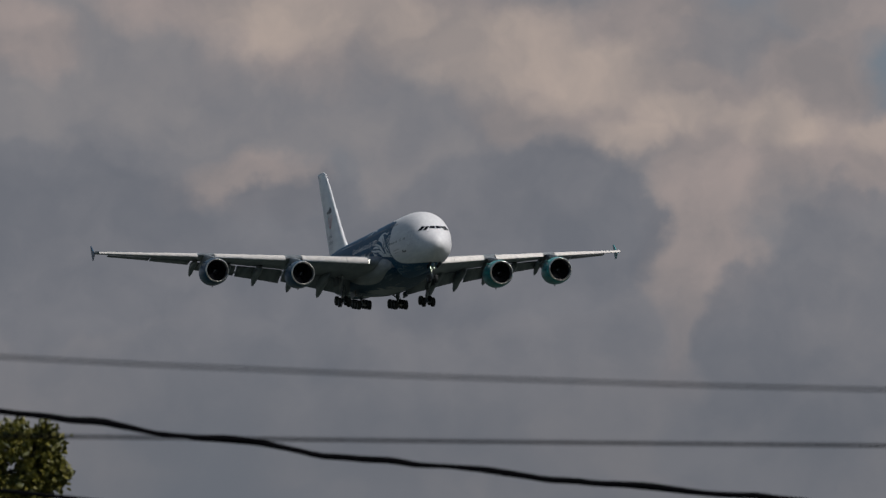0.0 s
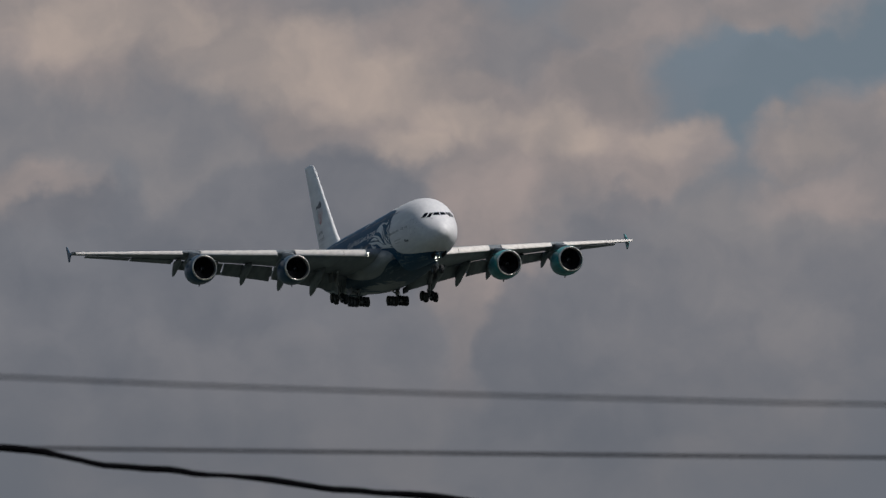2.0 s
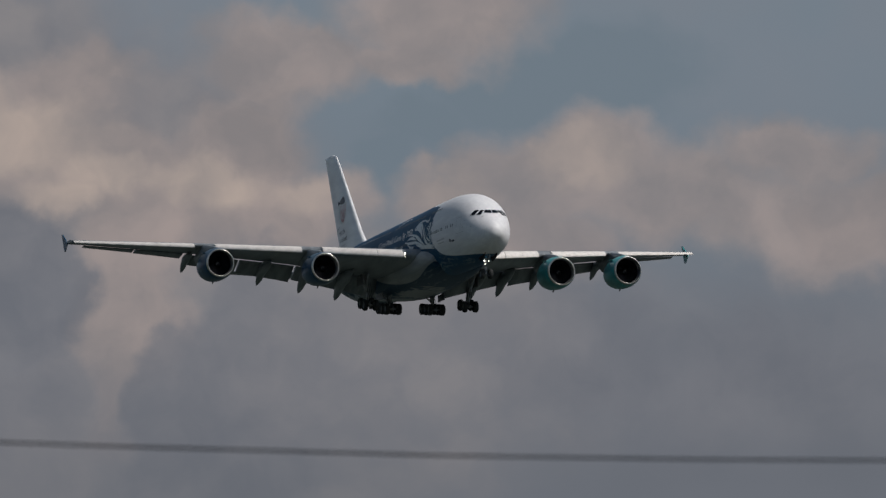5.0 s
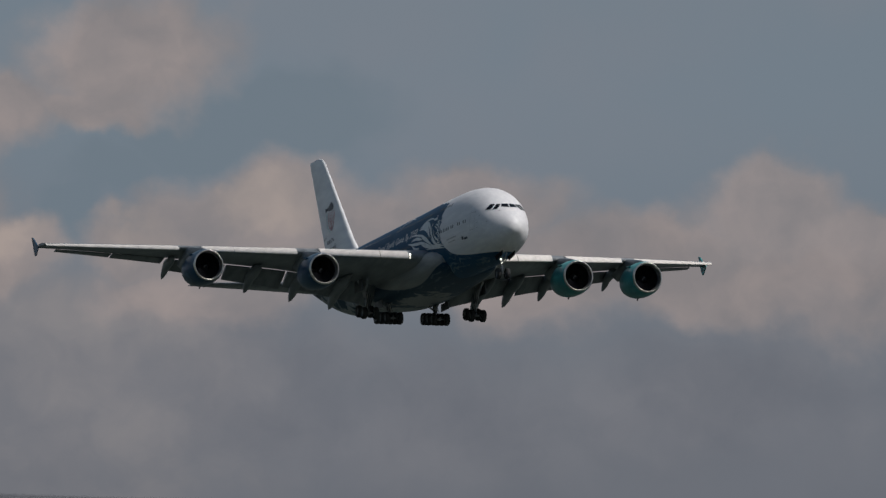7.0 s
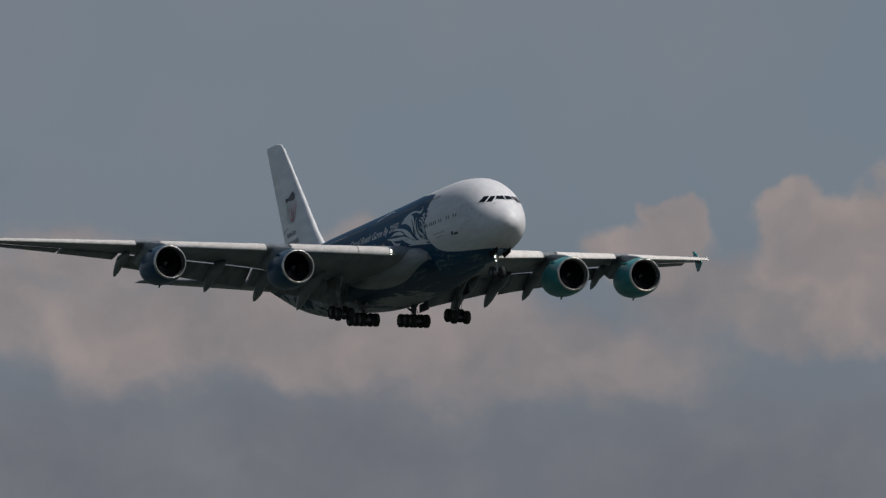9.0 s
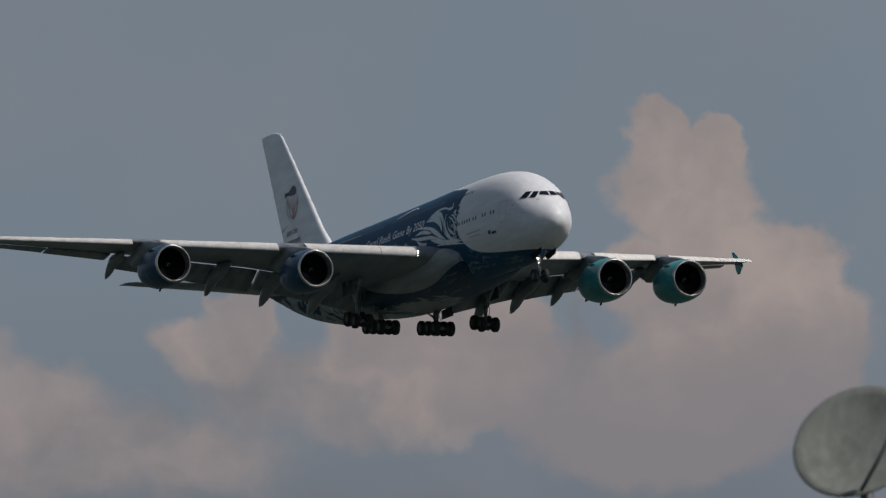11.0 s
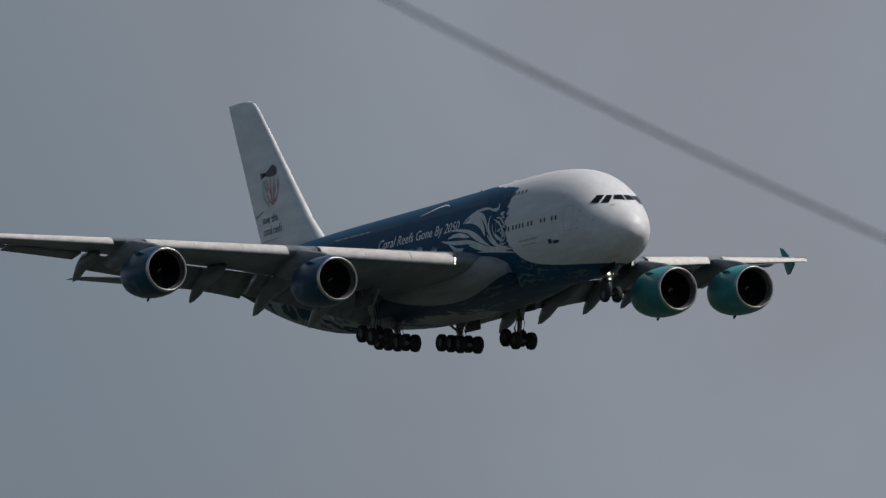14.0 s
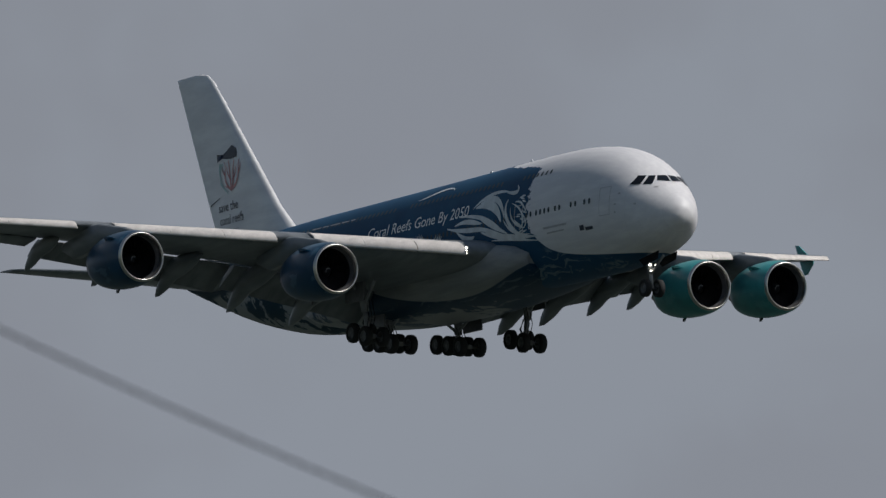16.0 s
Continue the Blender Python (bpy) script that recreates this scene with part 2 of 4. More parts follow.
# ---- the sky behind everything ----
def cloud_paint():
    """Distant cloud banks by azimuth and elevation in degrees; it glows as the bright sky does."""
    t = Tree("cloud_sky")
    uv = t.coords("UV")
    soft = t.vec("SUBTRACT", t.noise(uv, 0.9, 5, 0.55, True), (0.5, 0.5, 0.5))
    fine = t.vec("SUBTRACT", t.noise(uv, 3.0, 5, 0.5, True), (0.5, 0.5, 0.5))
    p = t.vec("ADD", t.vec("ADD", uv, t.vec("MULTIPLY", soft, (0.9, 0.7, 0.0))), t.vec("MULTIPLY", fine, (0.36, 0.36, 0.0)))
    near = t.vec("ADD", t.vec("ADD", uv, t.vec("MULTIPLY", soft, (0.35, 0.3, 0.0))), t.vec("MULTIPLY", fine, (0.42, 0.42, 0.0)))
    u, v, _ = t.split(uv)
    billow = t.noise(t.vec("ADD", uv, t.vec("MULTIPLY", fine, (0.3, 0.3, 0.0))), 1.3, 5, 0.5)
    wide = t.noise(uv, 0.55, 4, 0.5)

    def blobs(rows, p):
        m = None
        for a, e, ra, re in rows:
            d = t.vec("LENGTH", t.vec("MULTIPLY", t.vec("SUBTRACT", p, (a, e, 0)), (1 / ra, 1 / re, 0)))
            d = t.math("SUBTRACT", 1.0, d)
            m = d if m is None else t.math("SMOOTH_MAX", m, d, 0.25)
        return m

    def lay(base, rows, colour, lo=-0.05, hi=0.3, amount=1.0, rough=0.5, q=None):
        m = t.math("ADD", blobs(rows, q or p), t.math("MULTIPLY_ADD", billow, rough, -rough / 2))
        return t.mix(t.math("MULTIPLY", t.ramp(m, lo, hi), amount), base, colour)

    relief = t.math("SUBTRACT", billow, t.noise(t.vec("ADD", t.vec("ADD", uv, t.vec("MULTIPLY", fine, (0.3, 0.3, 0.0))), (0.12, 0.2, 0.0)), 1.3, 5, 0.5))
    lit = t.ramp(relief, -0.2, 0.26)
    blue, lav = lin(114, 126, 137), lin(139, 145, 155)
    low = t.mix(t.ramp(v, 3.6, 5.6), lin(108, 112, 120), blue)
    sky = t.mix(t.ramp(t.math("MULTIPLY_ADD", v, 0.5, u), 27.3, 32.0), low, lav)
    sky = t.mix(t.math("MULTIPLY", t.ramp(wide, 0.4, 0.65), 0.35), sky, lin(126, 128, 136))
    puff = t.noise(t.vec("ADD", uv, t.vec("MULTIPLY", fine, (0.2, 0.2, 0.0))), 4.5, 6, 0.6)
    lit = t.math("ADD", lit, t.math("MULTIPLY_ADD", puff, 0.7, -0.35))
    cover = t.mix(lit, lin(117, 118, 124), lin(134, 131, 133))
    pink = t.mix(lit, lin(132, 127, 128), lin(158, 146, 143))
    rose = t.mix(lit, lin(150, 141, 138), lin(177, 162, 153))
    gloom = t.mix(lit, lin(105, 108, 116), lin(120, 121, 127))
    # bank behind the approach
    sky = lay(sky, [(13.2, 5.2, 1.7, 1.0), (15.0, 5.1, 1.5, 1.0), (16.2, 4.9, 0.85, 0.75), (12.0, 4.2, 2.0, 1.6), (15.6, 3.6, 2.2, 0.9), (17.2, 4.0, 1.0, 0.75)], cover, -0.1, 0.4)
    sky = lay(sky, [(14.5, 5.42, 0.65, 0.22), (15.06, 5.26, 0.3, 0.2), (15.79, 4.95, 0.75, 0.28), (15.2, 4.95, 0.4, 0.16), (16.22, 4.85, 0.55, 0.3), (16.64, 4.7, 0.3, 0.2), (16.0, 4.66, 0.35, 0.24), (13.75, 4.56, 0.36, 0.16), (15.92, 4.3, 0.26, 0.4), (12.7, 5.3, 0.3, 0.2), (14.0, 5.3, 0.5, 0.3), (13.5, 5.45, 0.4, 0.2), (15.7, 5.35, 0.4, 0.22), (16.5, 5.1, 0.35, 0.25)], pink, -0.3, 0.45, 0.95, 0.6, near)
    sky = lay(sky, [(14.5, 5.4, 0.3, 0.14), (15.0, 5.33, 0.16, 0.1), (16.3, 4.9, 0.3, 0.14), (15.85, 4.93, 0.3, 0.12), (15.6, 4.8, 0.22, 0.1), (14.05, 5.4, 0.5, 0.22), (14.9, 5.22, 0.5, 0.22), (15.5, 5.1, 0.4, 0.2)], rose, -0.3, 0.6, 0.9, 0.6, near)
    sky = lay(sky, [(16.1, 5.29, 0.24, 0.16), (13.4, 5.05, 0.5, 0.25)], cover, -0.3, 0.6, 0.7, 0.5, near)
    sky = lay(sky, [(15.03, 4.34, 0.75, 0.46), (14.12, 4.27, 0.62, 0.36), (12.9, 4.3, 0.75, 0.5), (15.45, 4.36, 0.34, 0.3)], gloom, -0.06, 0.14, 0.85, 0.32, near)
    sky = lay(sky, [(14.2, 3.75, 1.9, 0.7), (15.2, 3.9, 0.6, 0.4)], gloom, -0.1, 0.7, 0.75, 0.4, near)
    sky = lay(sky, [(15.82, 3.9, 0.15, 0.3), (15.75, 4.1, 0.12, 0.2)], pink, -0.3, 0.8, 0.5, 0.4, near)
    sky = lay(sky, [(16.64, 4.2, 0.42, 0.42), (16.28, 3.8, 0.36, 0.42), (16.95, 4.0, 0.4, 0.4), (16.3, 3.4, 0.6, 0.4)], gloom, -0.06, 0.2, 0.75, 0.35, near)
    # blue channel through the broken cloud
    sky = lay(sky, [(17.15, 4.96, 0.17, 0.18), (17.37, 5.13, 0.26, 0.16), (17.7, 5.33, 0.38, 0.18), (18.2, 5.42, 0.5, 0.24)], t.mix(0.4, blue, lin(101, 114, 124)), -0.2, 0.4, 0.9, 0.4, near)
    sky = lay(sky, [(17.42, 5.72, 0.55, 0.32), (17.25, 5.46, 0.36, 0.15), (16.7, 5.5, 0.5, 0.25)], pink, -0.2, 0.45, 0.9, 0.5, near)
    sky = lay(sky, [(17.45, 4.8, 0.3, 0.16), (17.85, 4.88, 0.42, 0.25), (18.2, 4.95, 0.45, 0.26), (17.77, 4.58, 0.5, 0.22), (16.85, 4.78, 0.3, 0.2), (18.6, 4.8, 0.5, 0.28), (19.15, 5.03, 0.42, 0.22), (19.3, 4.7, 0.6, 0.3), (19.8, 4.75, 0.4, 0.25)], pink, -0.25, 0.4, 0.85, 0.5, near)
    sky = lay(sky, [(18.05, 5.0, 0.3, 0.12), (17.5, 4.85, 0.2, 0.1), (16.8, 4.85, 0.22, 0.12)], rose, -0.3, 0.7, 0.6, 0.5, near)
    # grey floor of cloud under the broken bank
    sky = lay(sky, [(18.2, 4.05, 0.6, 0.5), (18.9, 3.95, 1.0, 0.55), (20.2, 4.1, 1.3, 0.5), (22.4, 3.95, 1.6, 0.45)], t.mix(lit, lin(105, 108, 116), lin(119, 120, 126)), -0.25, 0.8, 0.85, 0.4, near)
    sky = lay(sky, [(17.05, 4.2, 0.6, 0.32), (16.95, 3.85, 0.5, 0.3)], cover, -0.3, 0.5, 0.7, 0.4, near)
    sky = lay(sky, [(20.5, 4.98, 0.42, 0.25), (20.2, 4.7, 0.5, 0.25), (20.9, 4.8, 0.4, 0.22)], pink, -0.2, 0.4, 0.8, 0.5, near)
    sky = lay(sky, [(20.62, 4.62, 0.55, 0.22), (21.3, 4.56, 0.9, 0.26), (22.3, 4.88, 0.75, 0.26), (19.4, 4.7, 0.3, 0.2)], t.mix(lit, lin(122, 120, 123), lin(146, 137, 136)), -0.2, 0.45, 0.85, 0.5, near)
    sky = lay(sky, [(21.92, 5.2, 0.17, 0.14), (21.8, 5.05, 0.28, 0.17), (22.46, 5.26, 0.19, 0.12), (22.55, 5.06, 0.3, 0.2), (23.0, 5.15, 0.32, 0.23), (22.95, 4.9, 0.45, 0.28)], pink, -0.1, 0.3, 0.9, 0.45, near)
    # towering cloud
    tower = t.mix(t.ramp(t.math("ADD", v, t.math("MULTIPLY", billow, 1.0)), 5.1, 6.0), lin(130, 126, 129), t.mix(lit, lin(140, 132, 131), lin(163, 150, 145)))
    sky = lay(sky, [(23.9, 6.08, 0.17, 0.17), (24.17, 6.02, 0.16, 0.14), (24.03, 5.79, 0.34, 0.3), (24.48, 5.47, 0.38, 0.26), (24.19, 5.26, 0.55, 0.45), (24.58, 5.05, 0.32, 0.42), (23.7, 5.4, 0.25, 0.22)], tower, -0.08, 0.22, 0.95, 0.4, near)
    sky = lay(sky, [(23.04, 5.2, 0.3, 0.25), (22.8, 5.08, 0.32, 0.26), (23.25, 4.9, 0.5, 0.3), (23.9, 4.75, 0.8, 0.4)], tower, -0.08, 0.25, 0.95, 0.4, near)
    sky = lay(sky, [(23.45, 5.05, 0.1, 0.3), (23.5, 5.35, 0.1, 0.2)], cover, -0.2, 0.6, 0.6, 0.4, near)
    sky = t.mix(t.math("MULTIPLY", t.ramp(v, 4.1, 3.3), 0.45), sky, lin(94, 99, 107))
    e = t.n.new("ShaderNodeEmission")
    t.l.new(sky, e.inputs[0])
    e.inputs[1].default_value = 1.0
    t.l.new(e.outputs[0], t.out.inputs[0])
    return t.mat


def backdrop():
    bm = bmesh.new()
    uvl = bm.loops.layers.uv.new("UVMap")
    A, E = [-30 + 2 * i for i in range(61)], [-1.5 + 1.5 * i for i in range(25)]
    grid = [[bm.verts.new(at(a, e, 4600)) for a in A] for e in E]
    for j in range(len(E) - 1):
        for i in range(len(A) - 1):
            f = bm.faces.new((grid[j][i], grid[j][i + 1], grid[j + 1][i + 1], grid[j + 1][i]))
            for loop, (ii, jj) in zip(f.loops, ((i, j), (i + 1, j), (i + 1, j + 1), (i, j + 1))):
                loop[uvl].uv = (A[ii], E[jj])
            f.smooth = True
    me = bpy.data.meshes.new("backdrop")
    bm.to_mesh(me)
    me.materials.append(cloud_paint())
    return tagged(new("backdrop", me), "grey and pinkish cloud banks with pale blue gaps", "sky", kind="structure")


def part(name, bm, material, parent=None, label="", smooth=True):
    bmesh.ops.recalc_face_normals(bm, faces=bm.faces)
    for f in bm.faces:
        f.smooth = smooth and len(f.verts) <= 4
    me = bpy.data.meshes.new(name)
    bm.to_mesh(me)
    bm.free()
    me.materials.append(material)
    ob = new(name, me)
    if parent is not None:
        ob.parent = parent
    if label:
        ob["label"] = label
    return ob


def ground():
    bm = bmesh.new()
    n, prev = 96, None
    radii = [0.0, 30, 120, 400, 1200, 3000, 4900]
    rings = []
    for r in radii[1:]:
        rings.append([bm.verts.new((r * math.cos(2 * math.pi * i / n), r * math.sin(2 * math.pi * i / n), 0)) for i in range(n)])
    c = bm.verts.new((0, 0, 0))
    for i in range(n):
        bm.faces.new((c, rings[0][i], rings[0][(i + 1) % n]))
        for a, b in zip(rings, rings[1:]):
            bm.faces.new((a[i], b[i], b[(i + 1) % n], a[(i + 1) % n]))
    return tagged(part("ground", bm, M_GROUND), "flat rough grassland reaching the horizon", "ground", kind="structure")


# ---- shapes ----
def loft(bm, rings, caps=True, closed=True):
    vs = [[bm.verts.new(p) for p in r] for r in rings]
    n = len(vs[0])
    for a, b in zip(vs, vs[1:]):
        for i in range(n if closed else n - 1):
            bm.faces.new((a[i], a[(i + 1) % n], b[(i + 1) % n], b[i]))
    if caps:
        for r in (vs[0], vs[-1]):
            bm.faces.new(r)
    return vs


def tube(bm, points, radius, n=10, caps=True):
    """A round bar along points; radius a number or one for each point."""
    pts = [Vector(p) for p in points]
    rad = radius if isinstance(radius, (list, tuple)) else [radius] * len(pts)
    rings = []
    for i, p in enumerate(pts):
        d = (pts[min(i + 1, len(pts) - 1)] - pts[max(i - 1, 0)]).normalized()
        side = d.cross(Vector((0, 0, 1)) if abs(d.z) < 0.95 else Vector((1, 0, 0))).normalized()
        up = side.cross(d)
        rings.append([p + (side * math.cos(2 * math.pi * k / n) + up * math.sin(2 * math.pi * k / n)) * rad[i] for k in range(n)])
    loft(bm, rings, caps)


def turned(bm, profile, origin, n=40, axis="x", caps=False):
    """Turn (distance aft, radius) rows about a line through origin."""
    o = Vector(origin)
    rings = []
    for a, r in profile:
        ring = []
        for k in range(n):
            q = 2 * math.pi * k / n
            u, w = math.cos(q) * r, math.sin(q) * r
            ring.append(o + (Vector((-a, u, w)) if axis == "x" else Vector((u, a, w)) if axis == "y" else Vector((u, w, a))))
        rings.append(ring)
    loft(bm, rings, caps)


def slab(bm, outline, y0, y1, bevel=0.0):
    """A plate with an outline in x, z between two y."""
    a = [bm.verts.new((x, y0, z)) for x, z in outline]
    b = [bm.verts.new((x, y1, z)) for x, z in outline]
    n = len(a)
    bm.faces.new(a)
    bm.faces.new(b[::-1])
    for i in range(n):
        bm.faces.new((a[i], a[(i + 1) % n], b[(i + 1) % n], b[i]))
    if bevel:
        bmesh.ops.bevel(bm, geom=list(bm.edges), offset=bevel, segments=1, affect="EDGES")


def box(bm, lo, hi, bevel=0.0):
    slab(bm, [(lo[0], lo[2]), (hi[0], lo[2]), (hi[0], hi[2]), (lo[0], hi[2])], lo[1], hi[1], bevel)


# Fuselage outline: station aft of the nose, half width, crown height, keel height.
HULL = [(0.5, 0.03, -1.07, -1.13), (0.52, 0.24, -0.87, -1.35), (0.6, 0.5, -0.63, -1.62), (0.75, 0.74, -0.36, -1.86), (1.0, 1.02, -0.05, -2.1), (1.4, 1.36, 0.34, -2.42),
        (2.1, 1.86, 0.98, -2.88), (3.0, 2.33, 1.68, -3.28), (4.5, 2.84, 2.78, -3.66), (6.0, 3.13, 3.55, -3.9), (8.0, 3.38, 4.16, -4.08), (10.0, 3.51, 4.46, -4.17),
        (13.0, 3.57, 4.66, -4.2), (17.0, 3.57, 4.68, -4.2), (25.0, 3.57, 4.55, -4.2), (42.0, 3.57, 4.34, -4.25), (46.0, 3.57, 4.3, -4.25), (50.0, 3.46, 4.24, -3.95),
        (55.0, 3.1, 4.1, -3.05), (60.0, 2.45, 3.88, -1.75), (65.0, 1.6, 3.5, -0.1), (69.0, 0.8, 3.0, 1.25), (70.4, 0.4, 2.65, 1.8)]
HS, HV = np.array([r[0] for r in HULL]), np.array([r[1:] for r in HULL])


def slopes():
    d = np.diff(HV, axis=0) / np.diff(HS)[:, None]
    m = np.zeros_like(HV)
    m[0], m[-1] = d[0], d[-1]
    for i in range(1, len(HS) - 1):
        a, b = d[i - 1], d[i]
        m[i] = np.where(a * b > 0, 2 * a * b / np.where(a * b > 0, a + b, 1.0), 0.0)
    return m


HM = slopes()


def hull(s):
    """Half width, crown and keel at a station."""
    s = min(max(s, HS[0]), HS[-1])
    i = min(int(np.searchsorted(HS, s, side="right")) - 1, len(HS) - 2)
    h = HS[i + 1] - HS[i]
    u = (s - HS[i]) / h
    return (HV[i] * (2 * u ** 3 - 3 * u ** 2 + 1) + HM[i] * h * (u ** 3 - 2 * u ** 2 + u)
            + HV[i + 1] * (3 * u ** 2 - 2 * u ** 3) + HM[i + 1] * h * (u ** 3 - u ** 2))


def hull_point(s, ang):
    """Point on the skin; ang 0 is port, 90 degrees the crown."""
    w, top, bot = hull(s)
    mid = bot + 0.46 * (top - bot)
    c, q = math.cos(ang), math.sin(ang)
    p = 2 / 2.12
    y = math.copysign(abs(c) ** p, c) * w
    z = mid + math.copysign(abs(q) ** p, q) * ((top - mid) if q > 0 else (mid - bot))
    return Vector((-s, y, z))


def hull_y(s, z):
    """Half breadth of the skin at a station and height."""
    w, top, bot = hull(s)
    mid = bot + 0.46 * (top - bot)
    k = min(abs(z - mid) / max((top - mid) if z > mid else (mid - bot), 1e-6), 1.0)
    return w * (1 - k ** 2.12) ** (1 / 2.12)


# ---- the airliner: x forward, y to port, z up, origin on the fuselage axis at the nose ----
def airfoil(k, thick, camber=0.02):
    """Half thickness and camber line at k of the chord."""
    half = 5 * thick * (0.2969 * math.sqrt(k) - 0.126 * k - 0.3516 * k * k + 0.2843 * k ** 3 - 0.1036 * k ** 4)
    return half, camber * 4 * k * (1 - k)


def section(le, chord, thick, inc, y, k0=0.0, k1=1.0, n=12, camber=0.02, side="xz"):
    """Closed loop of an airfoil from k0 to k1 of its chord. inc: degrees nose up."""
    ks = [k0 + (k1 - k0) * (0.5 - 0.5 * math.cos(math.pi * i / n)) for i in range(n + 1)]
    up, dn = [], []
    for k in ks:
        h, c = airfoil(k, thick, camber)
        up.append((k * chord, (c + h) * chord))
        dn.append((k * chord, (c - h) * chord))
    pts = up[::-1] + (dn[1:] if k0 == 0.0 else dn)
    if k1 == 1.0:
        pts = pts[:-1]
    q = radians(inc)
    return [Vector((le[0] - a * math.cos(q) + b * math.sin(q) * -1, y, le[1] - a * math.sin(q) + b * math.cos(q))) for a, b in pts]


WY = np.array([3.0, 5.2, 14.8, 25.7, 39.6])
WING = {"le": np.array([-19.0, -21.0, -28.3, -36.2, -46.2]), "te": np.array([-38.2, -38.6, -41.2, -44.8, -49.7]),
        "z": np.array([-1.75, -1.5, -0.22, 1.14, 2.75]), "th": np.array([0.13, 0.125, 0.105, 0.095, 0.085]), "inc": np.array([4.0, 3.5, 1.5, 0.5, -0.8])}


def wing_at(y):
    y = abs(y)
    le, te, z, th, inc = (float(np.interp(y, WY, WING[k])) for k in ("le", "te", "z", "th", "inc"))
    return le, le - te, z, th, inc


def wing_point(y, k, lift=0.0):
    le, ch, z, th, inc = wing_at(y)
    q = radians(inc)
    return Vector((le - k * ch * math.cos(q), y, z - k * ch * math.sin(q) + lift))


def build_wing(plane, sign):
    root = bmesh.new()
    ys = [3.0, 4.0, 5.2, 7.5, 10, 12.5, 14.8, 17.5, 20, 23, 25.7, 29, 33, 37, 39.6]
    rings = []
    for y in ys:
        le, ch, z, th, inc = wing_at(y)
        rings.append(section((le, z), ch, th, inc, sign * y, 0.0, 0.8 if y < 38.2 else 1.0, 14))
    n = min(len(r) for r in rings)
    loft(root, [r if len(r) == n else r[1:] for r in rings])
    wing = part("wing", root, M_WING, plane, "grey swept wing")
    # slats run out ahead of the leading edge, with gaps at the pylons
    for a, b in ((5.4, 8.0), (8.06, 10.9), (10.925, 13.6), (15.8, 18.7), (18.725, 21.7), (21.725, 24.7), (26.9, 30.7), (30.725, 34.6), (34.625, 39.45)):
        bm, rings = bmesh.new(), []
        for i in (0.0, 0.008, 0.25, 0.5, 0.75, 0.992, 1.0):
            y = a + (b - a) * i
            le, ch, z, th, inc = wing_at(y)
            k = (ch / 13) ** 0.6
            thin = max(0.0, (y - 16) / 22)
            reach, drop = (0.12, 0.0) if y < 13.7 else (0.35 * k, 0.1 * k)
            outer = [(0.26, -0.4), (0.32, -0.3), (0.22, -0.06), (0.05, 0.16), (-0.2, 0.34), (-0.55, 0.47), (-1.0, 0.55)]
            inner = [(-1.0, 0.5), (-0.55, 0.4), (-0.22, 0.26), (0.0, 0.08), (0.14, -0.1), (0.2, -0.3)]
            rings.append([Vector((le + reach + a_ * k, sign * y, z - drop + 0.02 - 0.1 * thin + b_ * k * (1 - 0.12 * thin))) for a_, b_ in outer + inner])
        loft(bm, rings)
        part("slat", bm, M_SLAT, wing, "pale extended slat")
    # flaps hang well down behind the wing
    for a, b, drop in ((4.3, 13.7, 30), (13.95, 20.0, 30), (20.2, 26.2, 28), (26.5, 31.8, 12), (31.95, 37.6, 10)):
        bm, rings = bmesh.new(), []
        for i in range(5):
            y = a + (b - a) * i / 4
            le, ch, z, th, inc = wing_at(y)
            p = wing_point(y, 0.79)
            c = ch * (0.2 if y < 13.8 else 0.24 if y < 26.3 else 0.22)
            back = 0.25 if y < 26.3 else -0.05
            rings.append(section((p.x - back, p.z - (0.17 if y < 26.3 else 0.1)), c, 0.13, inc + drop, sign * y, 0.0, 1.0, 8, 0.03))
        loft(bm, rings)
        part("flap" if b < 27 else "aileron", bm, M_WING, wing, "lowered grey flap" if b < 27 else "drooped grey aileron")
    # canoe fairings over the flap tracks
    for y, size in ((8.4, 1.15), (12.6, 1.1), (17.4, 1.0), (21.6, 0.95), (26.1, 0.8)):
        bm = bmesh.new()
        p0, p1 = wing_point(y, 0.5, -0.5 * size), wing_point(y, 0.86, -1.0 * size)
        tip = p1 + Vector((-2.6 * size, 0, -1.55 * size))
        line = [p0, p0.lerp(p1, 0.25), p0.lerp(p1, 0.55), p1, p1.lerp(tip, 0.45), p1.lerp(tip, 0.8), tip]
        rings = []
        for q, r in zip(line, (0.05, 0.3, 0.46, 0.52, 0.42, 0.24, 0.04)):
            rings.append([Vector((q.x, sign * y + math.cos(2 * math.pi * k / 14) * r * size, q.z + math.sin(2 * math.pi * k / 14) * r * size * 1.5)) for k in range(14)])
        loft(bm, rings)
        part("flap_fairing", bm, M_WING, wing, "canoe-shaped flap track fairing")
    # wing tip fence
    bm = bmesh.new()
    slab(bm, [(-48.2, 2.7), (-49.2, 3.4), (-50.1, 4.02), (-50.6, 4.1), (-50.3, 3.5), (-49.95, 2.75), (-49.75, 2.3), (-49.45, 1.8), (-49.0, 1.8), (-48.6, 2.2), (-48.2, 2.5)], sign * 39.62 - 0.05, sign * 39.62 + 0.05, 0.02)
    part("wing_fence", bm, M_TEAL if sign > 0 else M_NAVY, wing, "teal wing tip fence" if sign > 0 else "navy wing tip fence", smooth=False)
    # landing lights in the root
    for dz, r in ((0.0, 0.04), (0.2, 0.05), (0.4, 0.075)):
        bm = bmesh.new()
        turned(bm, [(-0.02, 0.001), (-0.015, r), (0.03, r * 1.1), (0.05, 0.001)], (-20.95, sign * 5.2, -1.75 + dz), 12)
        part("landing_light", bm, M_LAMP, wing, "glowing landing light")
    return wing


SHARED = {}


